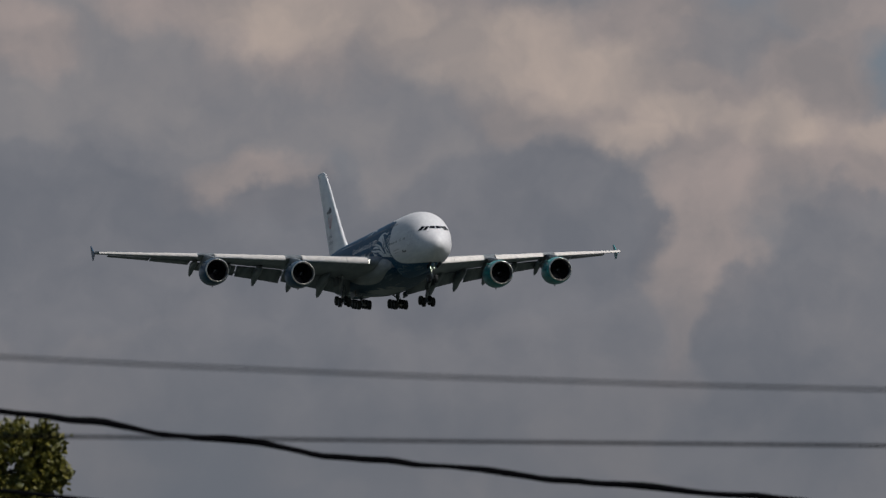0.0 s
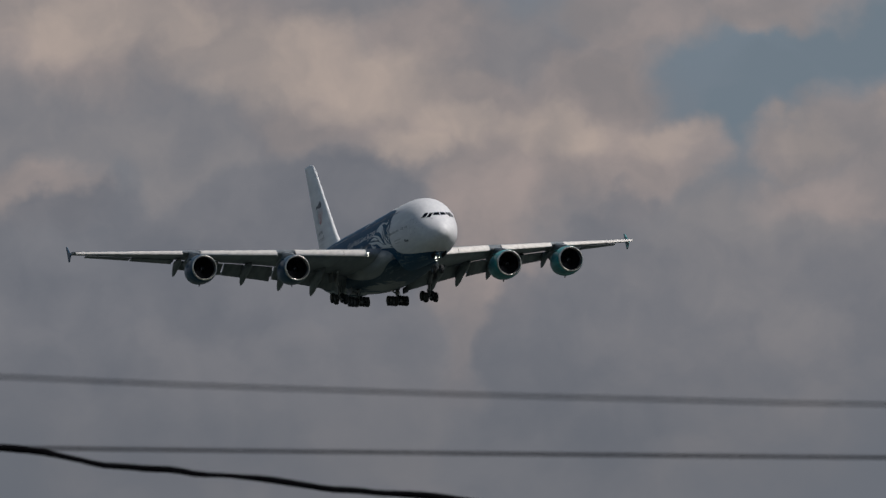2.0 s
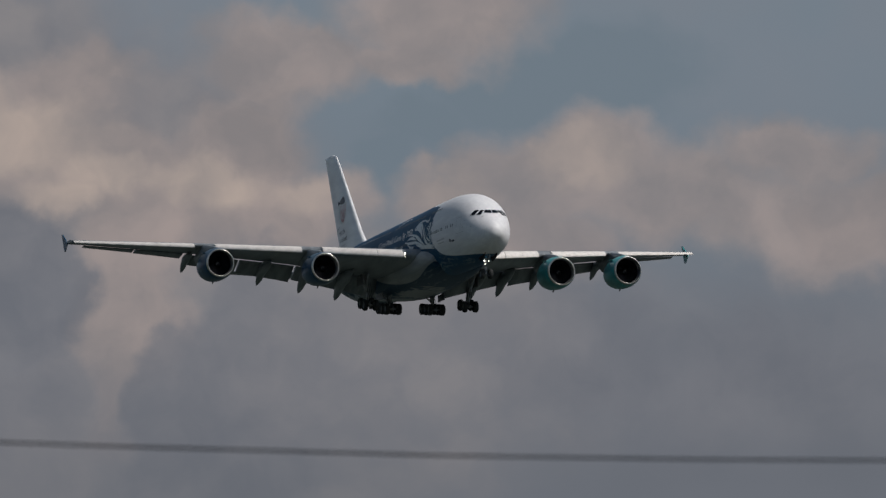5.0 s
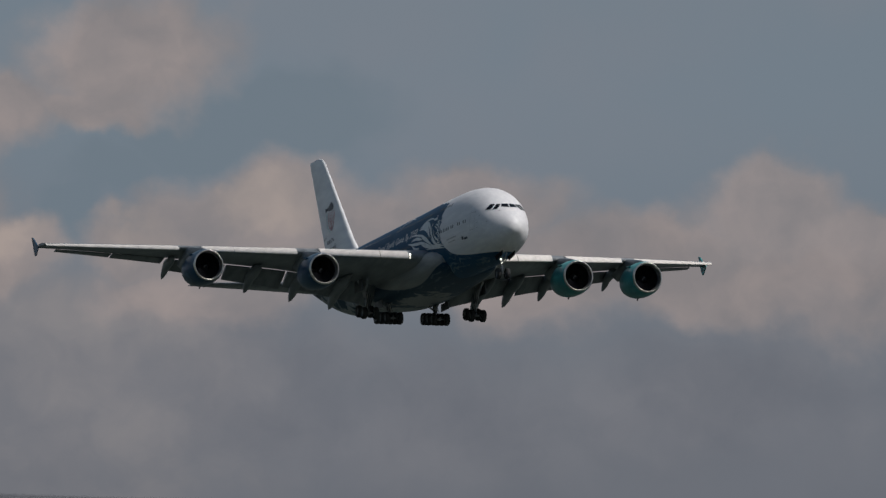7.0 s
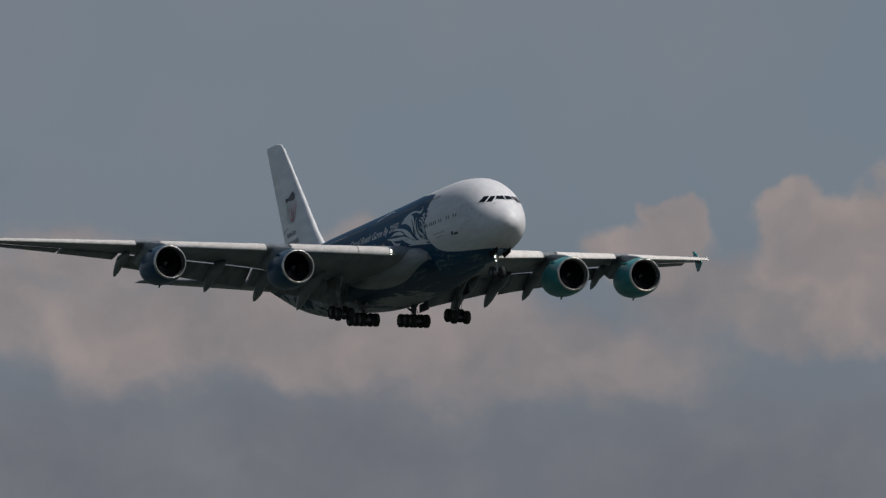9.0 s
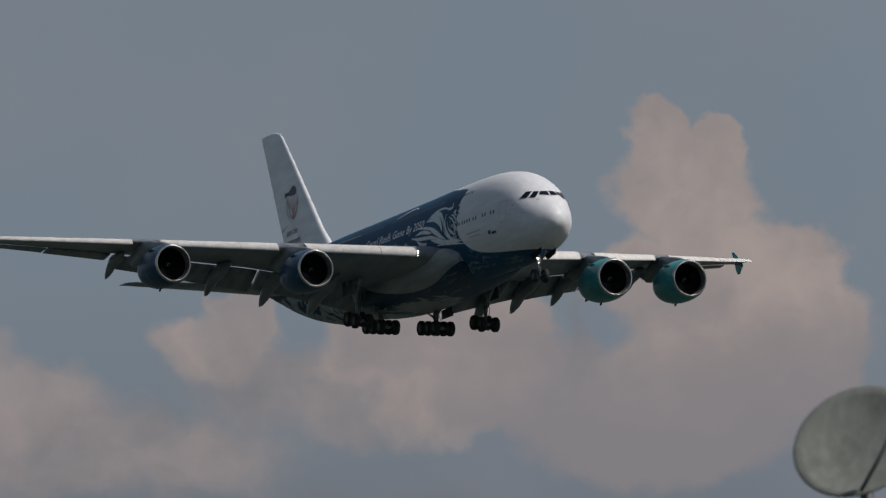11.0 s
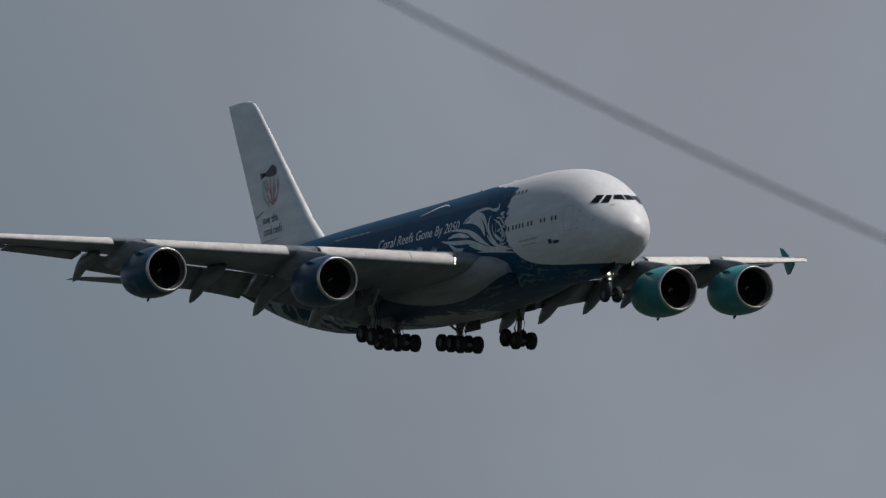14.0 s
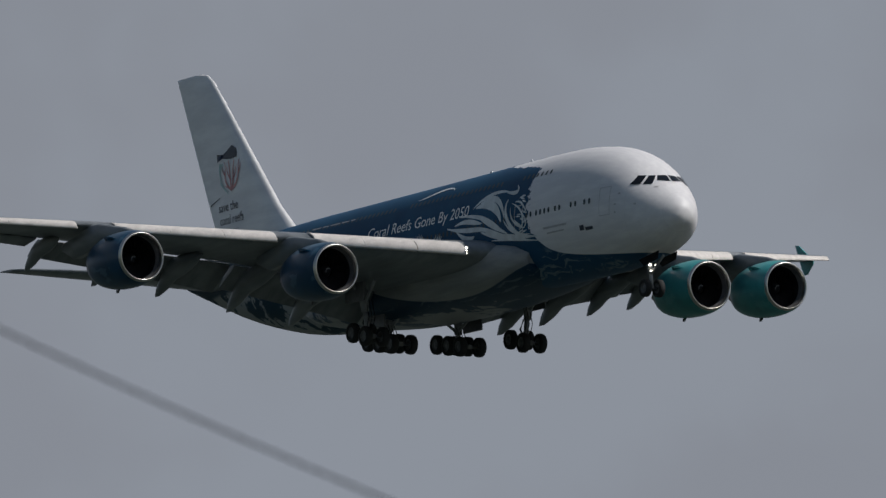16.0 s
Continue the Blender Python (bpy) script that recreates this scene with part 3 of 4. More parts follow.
def build_engine(plane, y, x, z, paint, colour):
    eng = new("engine")
    eng.parent = plane
    eng["label"] = colour + " turbofan engine under the wing"
    o = (x, y, z)
    bm = bmesh.new()
    turned(bm, [(0.22, 1.745), (0.6, 1.85), (1.2, 1.93), (2.0, 1.97), (3.0, 1.95), (4.0, 1.84), (4.8, 1.66), (5.3, 1.5), (5.28, 1.44), (4.6, 1.5)], o)
    part("cowling", bm, paint, eng, colour + " painted cowling")
    bm = bmesh.new()
    turned(bm, [(0.3, 1.50), (0.12, 1.535), (0.02, 1.585), (0.0, 1.615), (0.03, 1.66), (0.1, 1.705), (0.22, 1.745)], o, 48)
    part("intake_lip", bm, M_LIP, eng, "bright metal intake lip")
    # front of the duct painted grey for the light reflected near the lip
    bm = bmesh.new()
    turned(bm, [(0.3, 1.5), (0.55, 1.48), (0.85, 1.47)], o)
    part("intake_liner", bm, M_LINER, eng, "grey intake liner with light near the lip painted in")
    # deep duct, blades and spinner take near-black paint in place of intake shade
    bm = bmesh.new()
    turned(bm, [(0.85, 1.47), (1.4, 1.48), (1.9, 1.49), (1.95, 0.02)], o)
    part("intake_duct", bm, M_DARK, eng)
    if "fan_blade" not in SHARED:
        bm = bmesh.new()
        rows = []
        for r, tw, w in ((0.45, 25, 0.2), (0.95, 45, 0.24), (1.45, 62, 0.28)):
            d = Vector((-math.cos(radians(tw)), math.sin(radians(tw)), 0))
            mid = Vector((-1.5, 0, r))
            rows.append([bm.verts.new(mid + d * w * f) for f in (-1, 0, 1)])
        for a, c in zip(rows, rows[1:]):
            for i in range(2):
                bm.faces.new((a[i], a[i + 1], c[i + 1], c[i]))
        SHARED["fan_blade"] = bpy.data.meshes.new("fan_blade")
        bm.to_mesh(SHARED["fan_blade"])
        bm.free()
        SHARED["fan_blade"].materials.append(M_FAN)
    for k in range(24):
        blade = new("fan_blade", SHARED["fan_blade"])
        blade.parent = eng
        blade.matrix_local = Matrix.Translation(o) @ Matrix.Rotation(2 * math.pi * k / 24, 4, "X")
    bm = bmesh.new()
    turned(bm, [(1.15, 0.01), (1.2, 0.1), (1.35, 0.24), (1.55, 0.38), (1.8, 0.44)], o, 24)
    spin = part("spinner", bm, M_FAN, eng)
    bm = bmesh.new()
    for k in range(10):
        q0, q1 = 0.9 + 0.3 * k, 0.9 + 0.3 * (k + 1)
        f = lambda q, w: Vector(o) + Vector((-(1.13 + 0.14 * (q - 0.9) / 3), math.cos(q) * (0.06 + 0.1 * (q - 0.9) / 3 + w), math.sin(q) * (0.06 + 0.1 * (q - 0.9) / 3 + w)))
        bm.faces.new([bm.verts.new(p) for p in (f(q0, 0.0), f(q0, 0.075), f(q1, 0.075), f(q1, 0.0))])
    part("spinner_mark", bm, M_STEEL, spin, "pale curl on the spinner")
    bm = bmesh.new()
    turned(bm, [(4.4, 1.1), (5.2, 1.05), (6.2, 0.82), (6.6, 0.74), (6.6, 0.6), (6.9, 0.5), (7.6, 0.2), (7.9, 0.03)], o, 28)
    part("exhaust", bm, M_HOT, eng, "heat-stained exhaust nozzle")
    # pylon up to the wing
    le, ch, zl, th, inc = wing_at(y)
    bm = bmesh.new()
    rings = []
    for px, lo, hi, w in ((x - 1.3, z + 1.85, z + 1.98, 0.08), (x - 2.4, z + 1.8, z + 2.28, 0.24), (le + 0.9, z + 1.6, zl - 0.02, 0.3), (le - 0.6, z + 1.2, zl + 0.05, 0.32),
                          (le - 2.6, z + 0.9, zl - 0.5, 0.3), (le - 4.6, zl - 1.25, zl - 0.8, 0.12)):
        rings.append([Vector((px, y - w, lo)), Vector((px, y + w, lo)), Vector((px, y + w, hi - 0.12)), Vector((px, y + w * 0.5, hi)), Vector((px, y - w * 0.5, hi)), Vector((px, y - w, hi - 0.12))])
    loft(bm, rings)
    part("pylon", bm, M_WING, eng, "grey engine pylon")
    # drain mast and strake
    bm = bmesh.new()
    slab(bm, [(x - 3.3, z - 1.9), (x - 3.55, z - 2.12), (x - 3.75, z - 2.12), (x - 3.75, z - 1.9)], y - 0.04, y + 0.04)
    part("drain_mast", bm, M_STEEL, eng)
    for sgn in (-1, 1):
        bm = bmesh.new()
        rings = []
        for a, h in ((1.1, 0.02), (1.6, 0.3), (2.4, 0.42), (2.6, 0.05)):
            q = radians(90 - sgn * 48)
            base = Vector((x - a, y + math.cos(q) * 1.9, z + math.sin(q) * 1.9))
            out = Vector((0, math.cos(q), math.sin(q)))
            rings.append([base - out * 0.1 + Vector((0, 0, 0.02)), base + out * h, base - out * 0.1 - Vector((0, 0, 0.02))])
        loft(bm, rings)
        part("strake", bm, paint, eng)
    return eng


def wheel(parent, x, y, z, r, w):
    bm = bmesh.new()
    turned(bm, [(-w * 0.38, r * 0.56), (-w * 0.5, r * 0.7), (-w * 0.48, r * 0.86), (-w * 0.36, r * 0.97), (0, r), (w * 0.36, r * 0.97), (w * 0.48, r * 0.86), (w * 0.5, r * 0.7), (w * 0.38, r * 0.56)], (x, y, z), 28, "y")
    wh = part("wheel", bm, M_TYRE, parent, "black tyre on the bogie")
    bm = bmesh.new()
    turned(bm, [(-w * 0.38, r * 0.57), (-w * 0.22, r * 0.5), (-w * 0.2, r * 0.25), (-w * 0.3, r * 0.18), (-w * 0.3, 0.01)], (x, y, z), 20, "y")
    turned(bm, [(w * 0.38, r * 0.57), (w * 0.22, r * 0.5), (w * 0.2, r * 0.25), (w * 0.3, r * 0.18), (w * 0.3, 0.01)], (x, y, z), 20, "y")
    part("rim", bm, M_STEEL, wh, "grey wheel rim")


def main_gear(plane, x, y, z, axles, track, gap, top, lean, name, door):
    g = new(name)
    g.parent = plane
    g["label"] = "lowered landing gear leg with a %d-wheel bogie" % (axles * 2)
    bm = bmesh.new()
    tube(bm, [(x + 0.1, y + lean, top), (x + 0.05, y + lean * 0.35, top - (top - z) * 0.55)], [0.3, 0.27], 14)
    tube(bm, [(x + 0.05, y + lean * 0.35, top - (top - z) * 0.5), (x, y, z)], [0.19, 0.17], 12)
    part("strut", bm, M_STRUT, g)
    bm = bmesh.new()
    half = (axles - 1) * gap / 2
    tilt = -0.24 if axles == 2 else -0.15
    tube(bm, [(x + half + 0.1, y, z + tilt * half), (x - half - 0.1, y, z - tilt * half)], 0.17, 10)
    part("bogie_beam", bm, M_STEEL, g)
    for i in range(axles):
        ax = half - i * gap
        bm = bmesh.new()
        tube(bm, [(x + ax, y - track / 2, z + tilt * ax), (x + ax, y + track / 2, z + tilt * ax)], 0.1, 10)
        part("axle", bm, M_STEEL, g)
        for sg in (-1, 1):
            wheel(g, x + ax, y + sg * track / 2, z + tilt * ax, 0.7, 0.53)
    bm = bmesh.new()
    tube(bm, [(x - 0.1, y + lean * 0.5, z + (top - z) * 0.55), (x + 1.9, y + lean * 0.9, top + 0.1)], 0.12, 8)
    part("drag_brace", bm, M_STRUT, g)
    bm = bmesh.new()
    tube(bm, [(x, y + lean * 0.4, z + (top - z) * 0.5), (x + 0.1, y + (lean * 2.2 if lean else -1.3), top)], 0.11, 8)
    part("side_brace", bm, M_STRUT, g)
    bm = bmesh.new()
    tube(bm, [(x - 0.15, y, z + (top - z) * 0.45), (x - 0.65, y, z + (top - z) * 0.27), (x - 0.15, y, z + 0.15)], 0.07, 8)
    part("torque_link", bm, M_STEEL, g)
    for k in range(3):
        bm = bmesh.new()
        q = y + 0.24 - 0.24 * k
        tube(bm, [(x + 0.25, q, z + (top - z) * 0.7), (x + 0.42, q + 0.12, z + (top - z) * 0.35), (x + 0.15, q, z + 0.1)], 0.03, 6)
        part("hydraulic_hose", bm, M_TYRE, g)
    bm = bmesh.new()
    dx, dy, dh = door
    box(bm, (x - 1.5 + dx, y + dy - 0.05, top - dh), (x + 1.1 + dx, y + dy + 0.05, top + 0.1), 0.02)
    part("gear_door", bm, M_STEEL, g, "dark grey open gear door", smooth=False)


def nose_gear(plane):
    g = new("nose_gear")
    g.parent = plane
    g["label"] = "lowered nose gear with two wheels and lit lamps"
    x, z = -5.2, -5.75
    bm = bmesh.new()
    tube(bm, [(x - 0.35, 0, -3.6), (x - 0.12, 0, -4.7)], 0.2, 12)
    tube(bm, [(x - 0.14, 0, -4.6), (x, 0, z)], 0.12, 12)
    part("strut", bm, M_STRUT, g)
    bm = bmesh.new()
    tube(bm, [(x, -0.5, z), (x, 0.5, z)], 0.09, 10)
    part("axle", bm, M_STEEL, g)
    for sg in (-1, 1):
        wheel(g, x, sg * 0.52, z, 0.62, 0.44)
        bm = bmesh.new()
        slab(bm, [(x + 2.2, -3.45), (x + 2.0, -4.0), (x + 0.2, -4.3), (x - 0.4, -3.8)], sg * 0.72 - 0.03, sg * 0.72 + 0.03, 0.015)
        part("gear_door", bm, M_DARK, g, "dark open nose gear door", smooth=False)
    bm = bmesh.new()
    tube(bm, [(x - 0.1, 0, -4.8), (x + 1.6, 0, -3.7)], 0.09, 8)
    part("drag_brace", bm, M_STRUT, g)
    bm = bmesh.new()
    tube(bm, [(x - 0.14, 0, -4.7), (x - 0.5, 0, -5.15), (x - 0.08, 0, z + 0.12)], 0.06, 8)
    part("torque_link", bm, M_STEEL, g)
    for y, zz, r in ((-0.24, -4.2, 0.085), (0.24, -4.2, 0.07), (-0.16, -4.6, 0.05)):
        bm = bmesh.new()
        turned(bm, [(-0.05, 0.001), (-0.04, r * 0.9), (0.04, r), (0.16, r * 0.5), (0.18, 0.001)], (x + 0.22, y, zz), 14)
        part("taxi_light", bm, M_LAMP, g, "glowing taxi light")


def skin(s, z, lift=0.03, side=-1):
    return Vector((-s, side * (hull_y(s, z) + lift), z))


def stroke(bm, pts, width, n=14):
    """A tapering brush stroke on the starboard skin through (station, height) points."""
    k = len(pts) - 1
    line = []
    for i in range(n + 1):
        u = i / n
        acc = Vector((0, 0))
        for j, q in enumerate(pts):
            acc += Vector(q) * (math.comb(k, j) * u ** j * (1 - u) ** (k - j))
        line.append(acc)
    rows = []
    for i, q in enumerate(line):
        d = (line[min(i + 1, n)] - line[max(i - 1, 0)]).normalized()
        w = width * math.sin(math.pi * (0.04 + 0.92 * i / n)) ** 0.8
        m = Vector((-d.y, d.x)) * w
        rows.append([bm.verts.new(skin(*(q + m * f))) for f in (-0.5, 0.0, 0.5)])
    for a, b in zip(rows, rows[1:]):
        for i in range(2):
            bm.faces.new((a[i], a[i + 1], b[i + 1], b[i]))


def lettering(text, size, place, parent, name, material, label):
    """Letters as a thin mesh; place turns a point of the flat text into one on the airliner."""
    cu = bpy.data.curves.new(name, "FONT")
    cu.body, cu.size, cu.resolution_u = text, size, 3
    tmp = new(name, cu)
    me = bpy.data.meshes.new_from_object(tmp.evaluated_get(bpy.context.evaluated_depsgraph_get()))
    bpy.data.objects.remove(tmp)
    bm = bmesh.new()
    bm.from_mesh(me)
    bmesh.ops.triangulate(bm, faces=bm.faces)
    bm.verts.index_update()
    width = max(v.co.x for v in bm.verts)
    # one part for each word: split where the letters leave a wide gap
    edge, cuts = -9.0, []
    for f in sorted(bm.faces, key=lambda f: min(v.co.x for v in f.verts)):
        if edge > -9 and min(v.co.x for v in f.verts) - edge > 0.14 * size:
            cuts.append(edge + 0.05 * size)
        edge = max(edge, max(v.co.x for v in f.verts))
    for lo, hi in zip([-1.0] + cuts, cuts + [width + 1]):
        wbm = bmesh.new()
        made = {}
        for f in bm.faces:
            if lo < f.calc_center_median().x < hi:
                vs = []
                for v in f.verts:
                    if v.index not in made:
                        made[v.index] = wbm.verts.new(place(v.co.x / width, v.co.y))
                    vs.append(made[v.index])
                wbm.faces.new(vs)
        part(name, wbm, material, parent, label)
    bm.free()
    bpy.data.meshes.remove(me)


def build_airliner():
    plane = new("airliner")
    # fuselage
    bm = bmesh.new()
    st = [0.5, 0.507, 0.52, 0.545, 0.58, 0.63, 0.7, 0.8, 0.92, 1.06, 1.25, 1.5, 1.75, 2.0, 2.5, 3, 3.5, 4, 4.5, 5, 5.6, 6.3, 7, 8, 9, 10, 11.5, 13, 15, 17] + [17 + 2.5 * i for i in range(1, 11)] + [44 + i * 1.5 for i in range(17)] + [69, 69.8, 70.4]
    loft(bm, [[hull_point(s, 2 * math.pi * k / 72) for k in range(72)] for s in st])
    body = part("fuselage", bm, M_HULL, plane, "white nose and navy body with pale reef art")
    bm = bmesh.new()
    turned(bm, [(70.35, 0.34), (70.8, 0.28), (71.0, 0.2), (70.9, 0.01)], (0, 0, 2.2), 20)
    part("apu_exhaust", bm, M_STEEL, body)
    # wing to body fairing
    bm, rings = bmesh.new(), []
    for i in range(25):
        u = i / 24
        s = 16.1 + 30.9 * u
        f = math.sin(math.pi * min(max(u, 0.004), 0.996)) ** 0.42
        f2 = math.sin(math.pi * min(max(u, 0.004), 0.996)) ** 0.28
        wd, lo, hi = 2.6 + 1.95 * f ** 0.6, -3.3 - 1.6 * f, -2.4 + 2.2 * f2
        if u > 0.5:
            hi = -2.4 + 2.2 * f2 - 1.9 * min((u - 0.5) * 4, 1.0) * f2
        mid = (lo + hi) / 2 + 0.2
        ring = []
        for k in range(44):
            q = 2 * math.pi * k / 44
            c, n_ = math.cos(q), math.sin(q)
            ring.append(Vector((-s, math.copysign(abs(c) ** 0.75, c) * wd, mid + math.copysign(abs(n_) ** 0.75, n_) * ((hi - mid) if n_ > 0 else (mid - lo)))))
        rings.append(ring)
    loft(bm, rings)
    part("belly_fairing", bm, M_FAIR, plane, "pale grey wing root fairing with navy keel")
    for sg in (-1, 1):
        build_wing(plane, sg)
    for sg, paint, colour in ((-1, M_NAVY, "dark navy"), (1, M_TEAL, "teal green")):
        build_engine(plane, sg * 14.83, -21.93, -3.05, paint, colour)
        build_engine(plane, sg * 25.74, -29.5, -1.78, paint, colour)
    # fin
    bm, rings = bmesh.new(), []
    FZ, FLE, FTE = [3.2, 4.3, 6.0, 10.0, 14.0, 16.1, 16.6, 16.82], [-52.2, -53.9, -55.9, -59.6, -63.3, -65.3, -66.0, -67.0], [-64.5, -64.95, -65.8, -67.6, -69.4, -70.35, -70.55, -70.65]
    for z, le, te in zip(FZ, FLE, FTE):
        ch = le - te
        ring = []
        for k in [0.5 - 0.5 * math.cos(math.pi * i / 12) for i in range(13)]:
            ring.append((k, airfoil(k, 0.1 if z < 16.5 else 0.05)[0] * ch))
        rings.append([Vector((le - k * ch, h, z)) for k, h in ring] + [Vector((le - k * ch, -h, z)) for k, h in ring[-2:0:-1]])
    loft(bm, rings)
    fin = part("fin", bm, M_FIN, plane, "tall white tail fin")
    for z0, z1 in ((4.4, 7.28), (7.36, 16.3)):
        bm = bmesh.new()
        f = lambda z, off: float(np.interp(z, FZ, FTE)) + off
        for sg in (-1, 1):
            rows = []
            for z in (z0, (z0 + z1) / 2, z1):
                ch = float(np.interp(z, FZ, FLE)) - float(np.interp(z, FZ, FTE))
                rows.append([bm.verts.new((f(z, ch * q), sg * (airfoil(1 - q, 0.1)[0] * ch + 0.008), z)) for q in (0.3, 0.2, 0.1, 0.0)])
            for a, b in zip(rows, rows[1:]):
                for i in range(3):
                    bm.faces.new((a[i], a[i + 1], b[i + 1], b[i]))
        part("rudder", bm, M_FIN, fin, "white rudder panel")
    # tailplane
    for sg in (-1, 1):
        bm, rings = bmesh.new(), []
        for y, le, te, z, th in ((0.6, -56.2, -66.6, 0.75, 0.11), (2.0, -57.2, -66.9, 0.85, 0.11), (8.0, -61.8, -68.4, 1.45, 0.1), (14.6, -67.0, -70.1, 2.1, 0.09), (15.2, -68.0, -70.3, 2.16, 0.07)):
            rings.append(section((le, z), le - te, th, -2.0, sg * y, 0.0, 1.0, 10, -0.01))
        loft(bm, rings)
        part("tailplane", bm, M_WING, plane, "grey tailplane")
    # landing gear
    nose_gear(plane)
    for sg in (-1, 1):
        main_gear(plane, -32.85, sg * 6.3, -6.08, 2, 1.35, 1.7, -2.6, sg * 0.5, "wing_gear", (0.2, sg * 0.95, 1.25))
        main_gear(plane, -36.05, sg * 2.75, -6.18, 3, 1.53, 1.6, -4.4, 0.0, "body_gear", (0.3, sg * 1.15, 0.75))
    # cockpit panes, each lying on the skin
    def front_pane(corners, sg):
        """A pane with four corners (breadth, height), laid on the skin."""
        bm, rows = bmesh.new(), []
        a, b, c, d = [Vector(q) for q in corners]
        for i in range(7):
            row = []
            for j in range(7):
                y, z = a.lerp(b, i / 6).lerp(d.lerp(c, i / 6), j / 6)
                y *= sg
                lo_s, hi_s = 0.52, 12.0
                for _ in range(30):
                    m = (lo_s + hi_s) / 2
                    w, top, bot = hull(m)
                    if z < top and hull_y(m, z) > abs(y):
                        hi_s = m
                    else:
                        lo_s = m
                row.append(bm.verts.new((-hi_s + 0.03, y * 1.008, z + 0.015)))
            rows.append(row)
        for r0, r1 in zip(rows, rows[1:]):
            for j in range(6):
                bm.faces.new((r0[j], r0[j + 1], r1[j + 1], r1[j]))
        part("cockpit_window", bm, M_PANE, body, "dark windscreen pane")
    for sg in (-1, 1):
        front_pane([(0.06, 1.15), (0.93, 1.23), (0.68, 1.61), (0.06, 1.63)], sg)
        front_pane([(1.34, 0.95), (1.76, 0.98), (1.18, 1.61), (0.78, 1.6)], sg)
        front_pane([(1.88, 0.99), (2.28, 1.03), (1.72, 1.64), (1.3, 1.62)], sg)
    # cabin windows on both decks, alike, one mesh
    wm = bmesh.new()
    vs = [wm.verts.new((0.13 * math.copysign(abs(math.cos(q)) ** 0.6, math.cos(q)), 0, 0.19 * math.copysign(abs(math.sin(q)) ** 0.6, math.sin(q)))) for q in [2 * math.pi * k / 12 for k in range(12)]]
    wm.faces.new(vs)
    first = part("cabin_window", wm, M_PORT, body)
    def window(s, z, sg):
        o = first if first.get("used") is None else new("cabin_window", first.data)
        o["used"] = 1
        o.parent = body
        a, b = skin(s, z - 0.1, 0.02, sg), skin(s, z + 0.1, 0.02, sg)
        o.matrix_local = Matrix.Translation((a + b) / 2) @ Matrix.Rotation(math.atan2(-(b.y - a.y), b.z - a.z), 4, "X")
    for sg in (-1, 1):
        for a, b, z in ((7.6, 8.2, 0.33), (9.2, 9.8, 0.33), (11.2, 12.0, 0.31), (12.6, 14.4, 0.3), (15.0, 15.6, 0.3), (17.5, 30.0, 0.3), (32.0, 46.0, 0.3), (48.5, 56.0, 0.4)):
            for i in range(int((b - a) / 0.55) + 1):
                window(a + 0.55 * i, z, sg)
        for a, b, z in ((13.4, 17.2, 3.05), (20.0, 33.0, 3.0), (35.0, 50.0, 3.0)):
            for i in range(int((b - a) / 0.6) + 1):
                window(a + 0.6 * i, z, sg)
    # door outlines
    def door(s0, s1, z0, z1, sg):
        bm = bmesh.new()
        w = 0.05
        for (a, b), (c, d) in (((s0, z0), (s1, z0 + w)), ((s0, z1 - w), (s1, z1)), ((s0, z0), (s0 + w, z1)), ((s1 - w, z0), (s1, z1))):
            rows = []
            for i in range(7):
                rows.append([bm.verts.new(skin(a + (c - a) * fi, b + (d - b) * i / 6, 0.015, sg)) for fi in (0.0, 0.5, 1.0)])
            for r0, r1 in zip(rows, rows[1:]):
                for j in range(2):
                    bm.faces.new((r0[j], r0[j + 1], r1[j + 1], r1[j]))
        part("door", bm, M_SEAL, body, "cabin door outline")
    for sg in (-1, 1):
        door(5.45, 6.55, -0.85, 1.1, sg)
        door(16.1, 17.2, -0.85, 1.1, sg)
    # writing on the starboard flank
    lettering("Coral Reefs Gone By 2050", 1.0, lambda u, h: skin(37.7 - 14.1 * u, 1.2 + h * 1.12, 0.035), body, "slogan", M_TEXT, "pale slogan along the flank")
    # reef art: a fish fanning out of strokes behind the white nose
    def paint_stroke(pts, w):
        bm = bmesh.new()
        stroke(bm, pts, w)
        part("reef_art", bm, M_ART, body, "pale painted fin stroke")
    paint_stroke([(23.02, 1.6), (21.82, 2.41), (19.9, 2.6), (18.23, 2.23)], 0.26)
    paint_stroke([(22.64, 1.62), (20.74, 1.95), (19.32, 1.25), (19.02, 0.24)], 0.62)
    paint_stroke([(22.1, 1.85), (20.6, 2.33), (19.11, 2.01), (18.52, 0.44)], 0.42)
    paint_stroke([(18.85, 2.33), (17.5, 1.94), (16.72, 2.04), (17.41, 2.59)], 0.3)
    paint_stroke([(18.25, 1.71), (18.95, 0.75), (17.7, -0.69), (15.69, -1.2)], 0.34)
    paint_stroke([(17.61, 1.34), (15.9, 0.9), (15.6, -0.2), (16.54, -0.59)], 0.2)
    paint_stroke([(17.73, 1.06), (17.93, 0.37), (16.9, -0.46), (15.77, -0.53)], 0.16)
    paint_stroke([(17.2, 1.39), (16.47, 1.49), (16.1, 1.12), (15.5, 0.47)], 0.16)
    paint_stroke([(24.69, 1.24), (22.08, 1.13), (20.44, 0.54), (19.15, -0.15)], 0.3)
    paint_stroke([(25.28, 0.68), (23.6, 1.03), (22.49, 0.53), (21.58, 0.45)], 0.36)
    paint_stroke([(26.3, 0.6), (24.0, 0.04), (21.95, 0.23), (20.3, -0.2)], 0.34)
    paint_stroke([(25.02, 0.23), (23.78, -0.55), (23.15, -0.53), (22.61, -0.34)], 0.4)
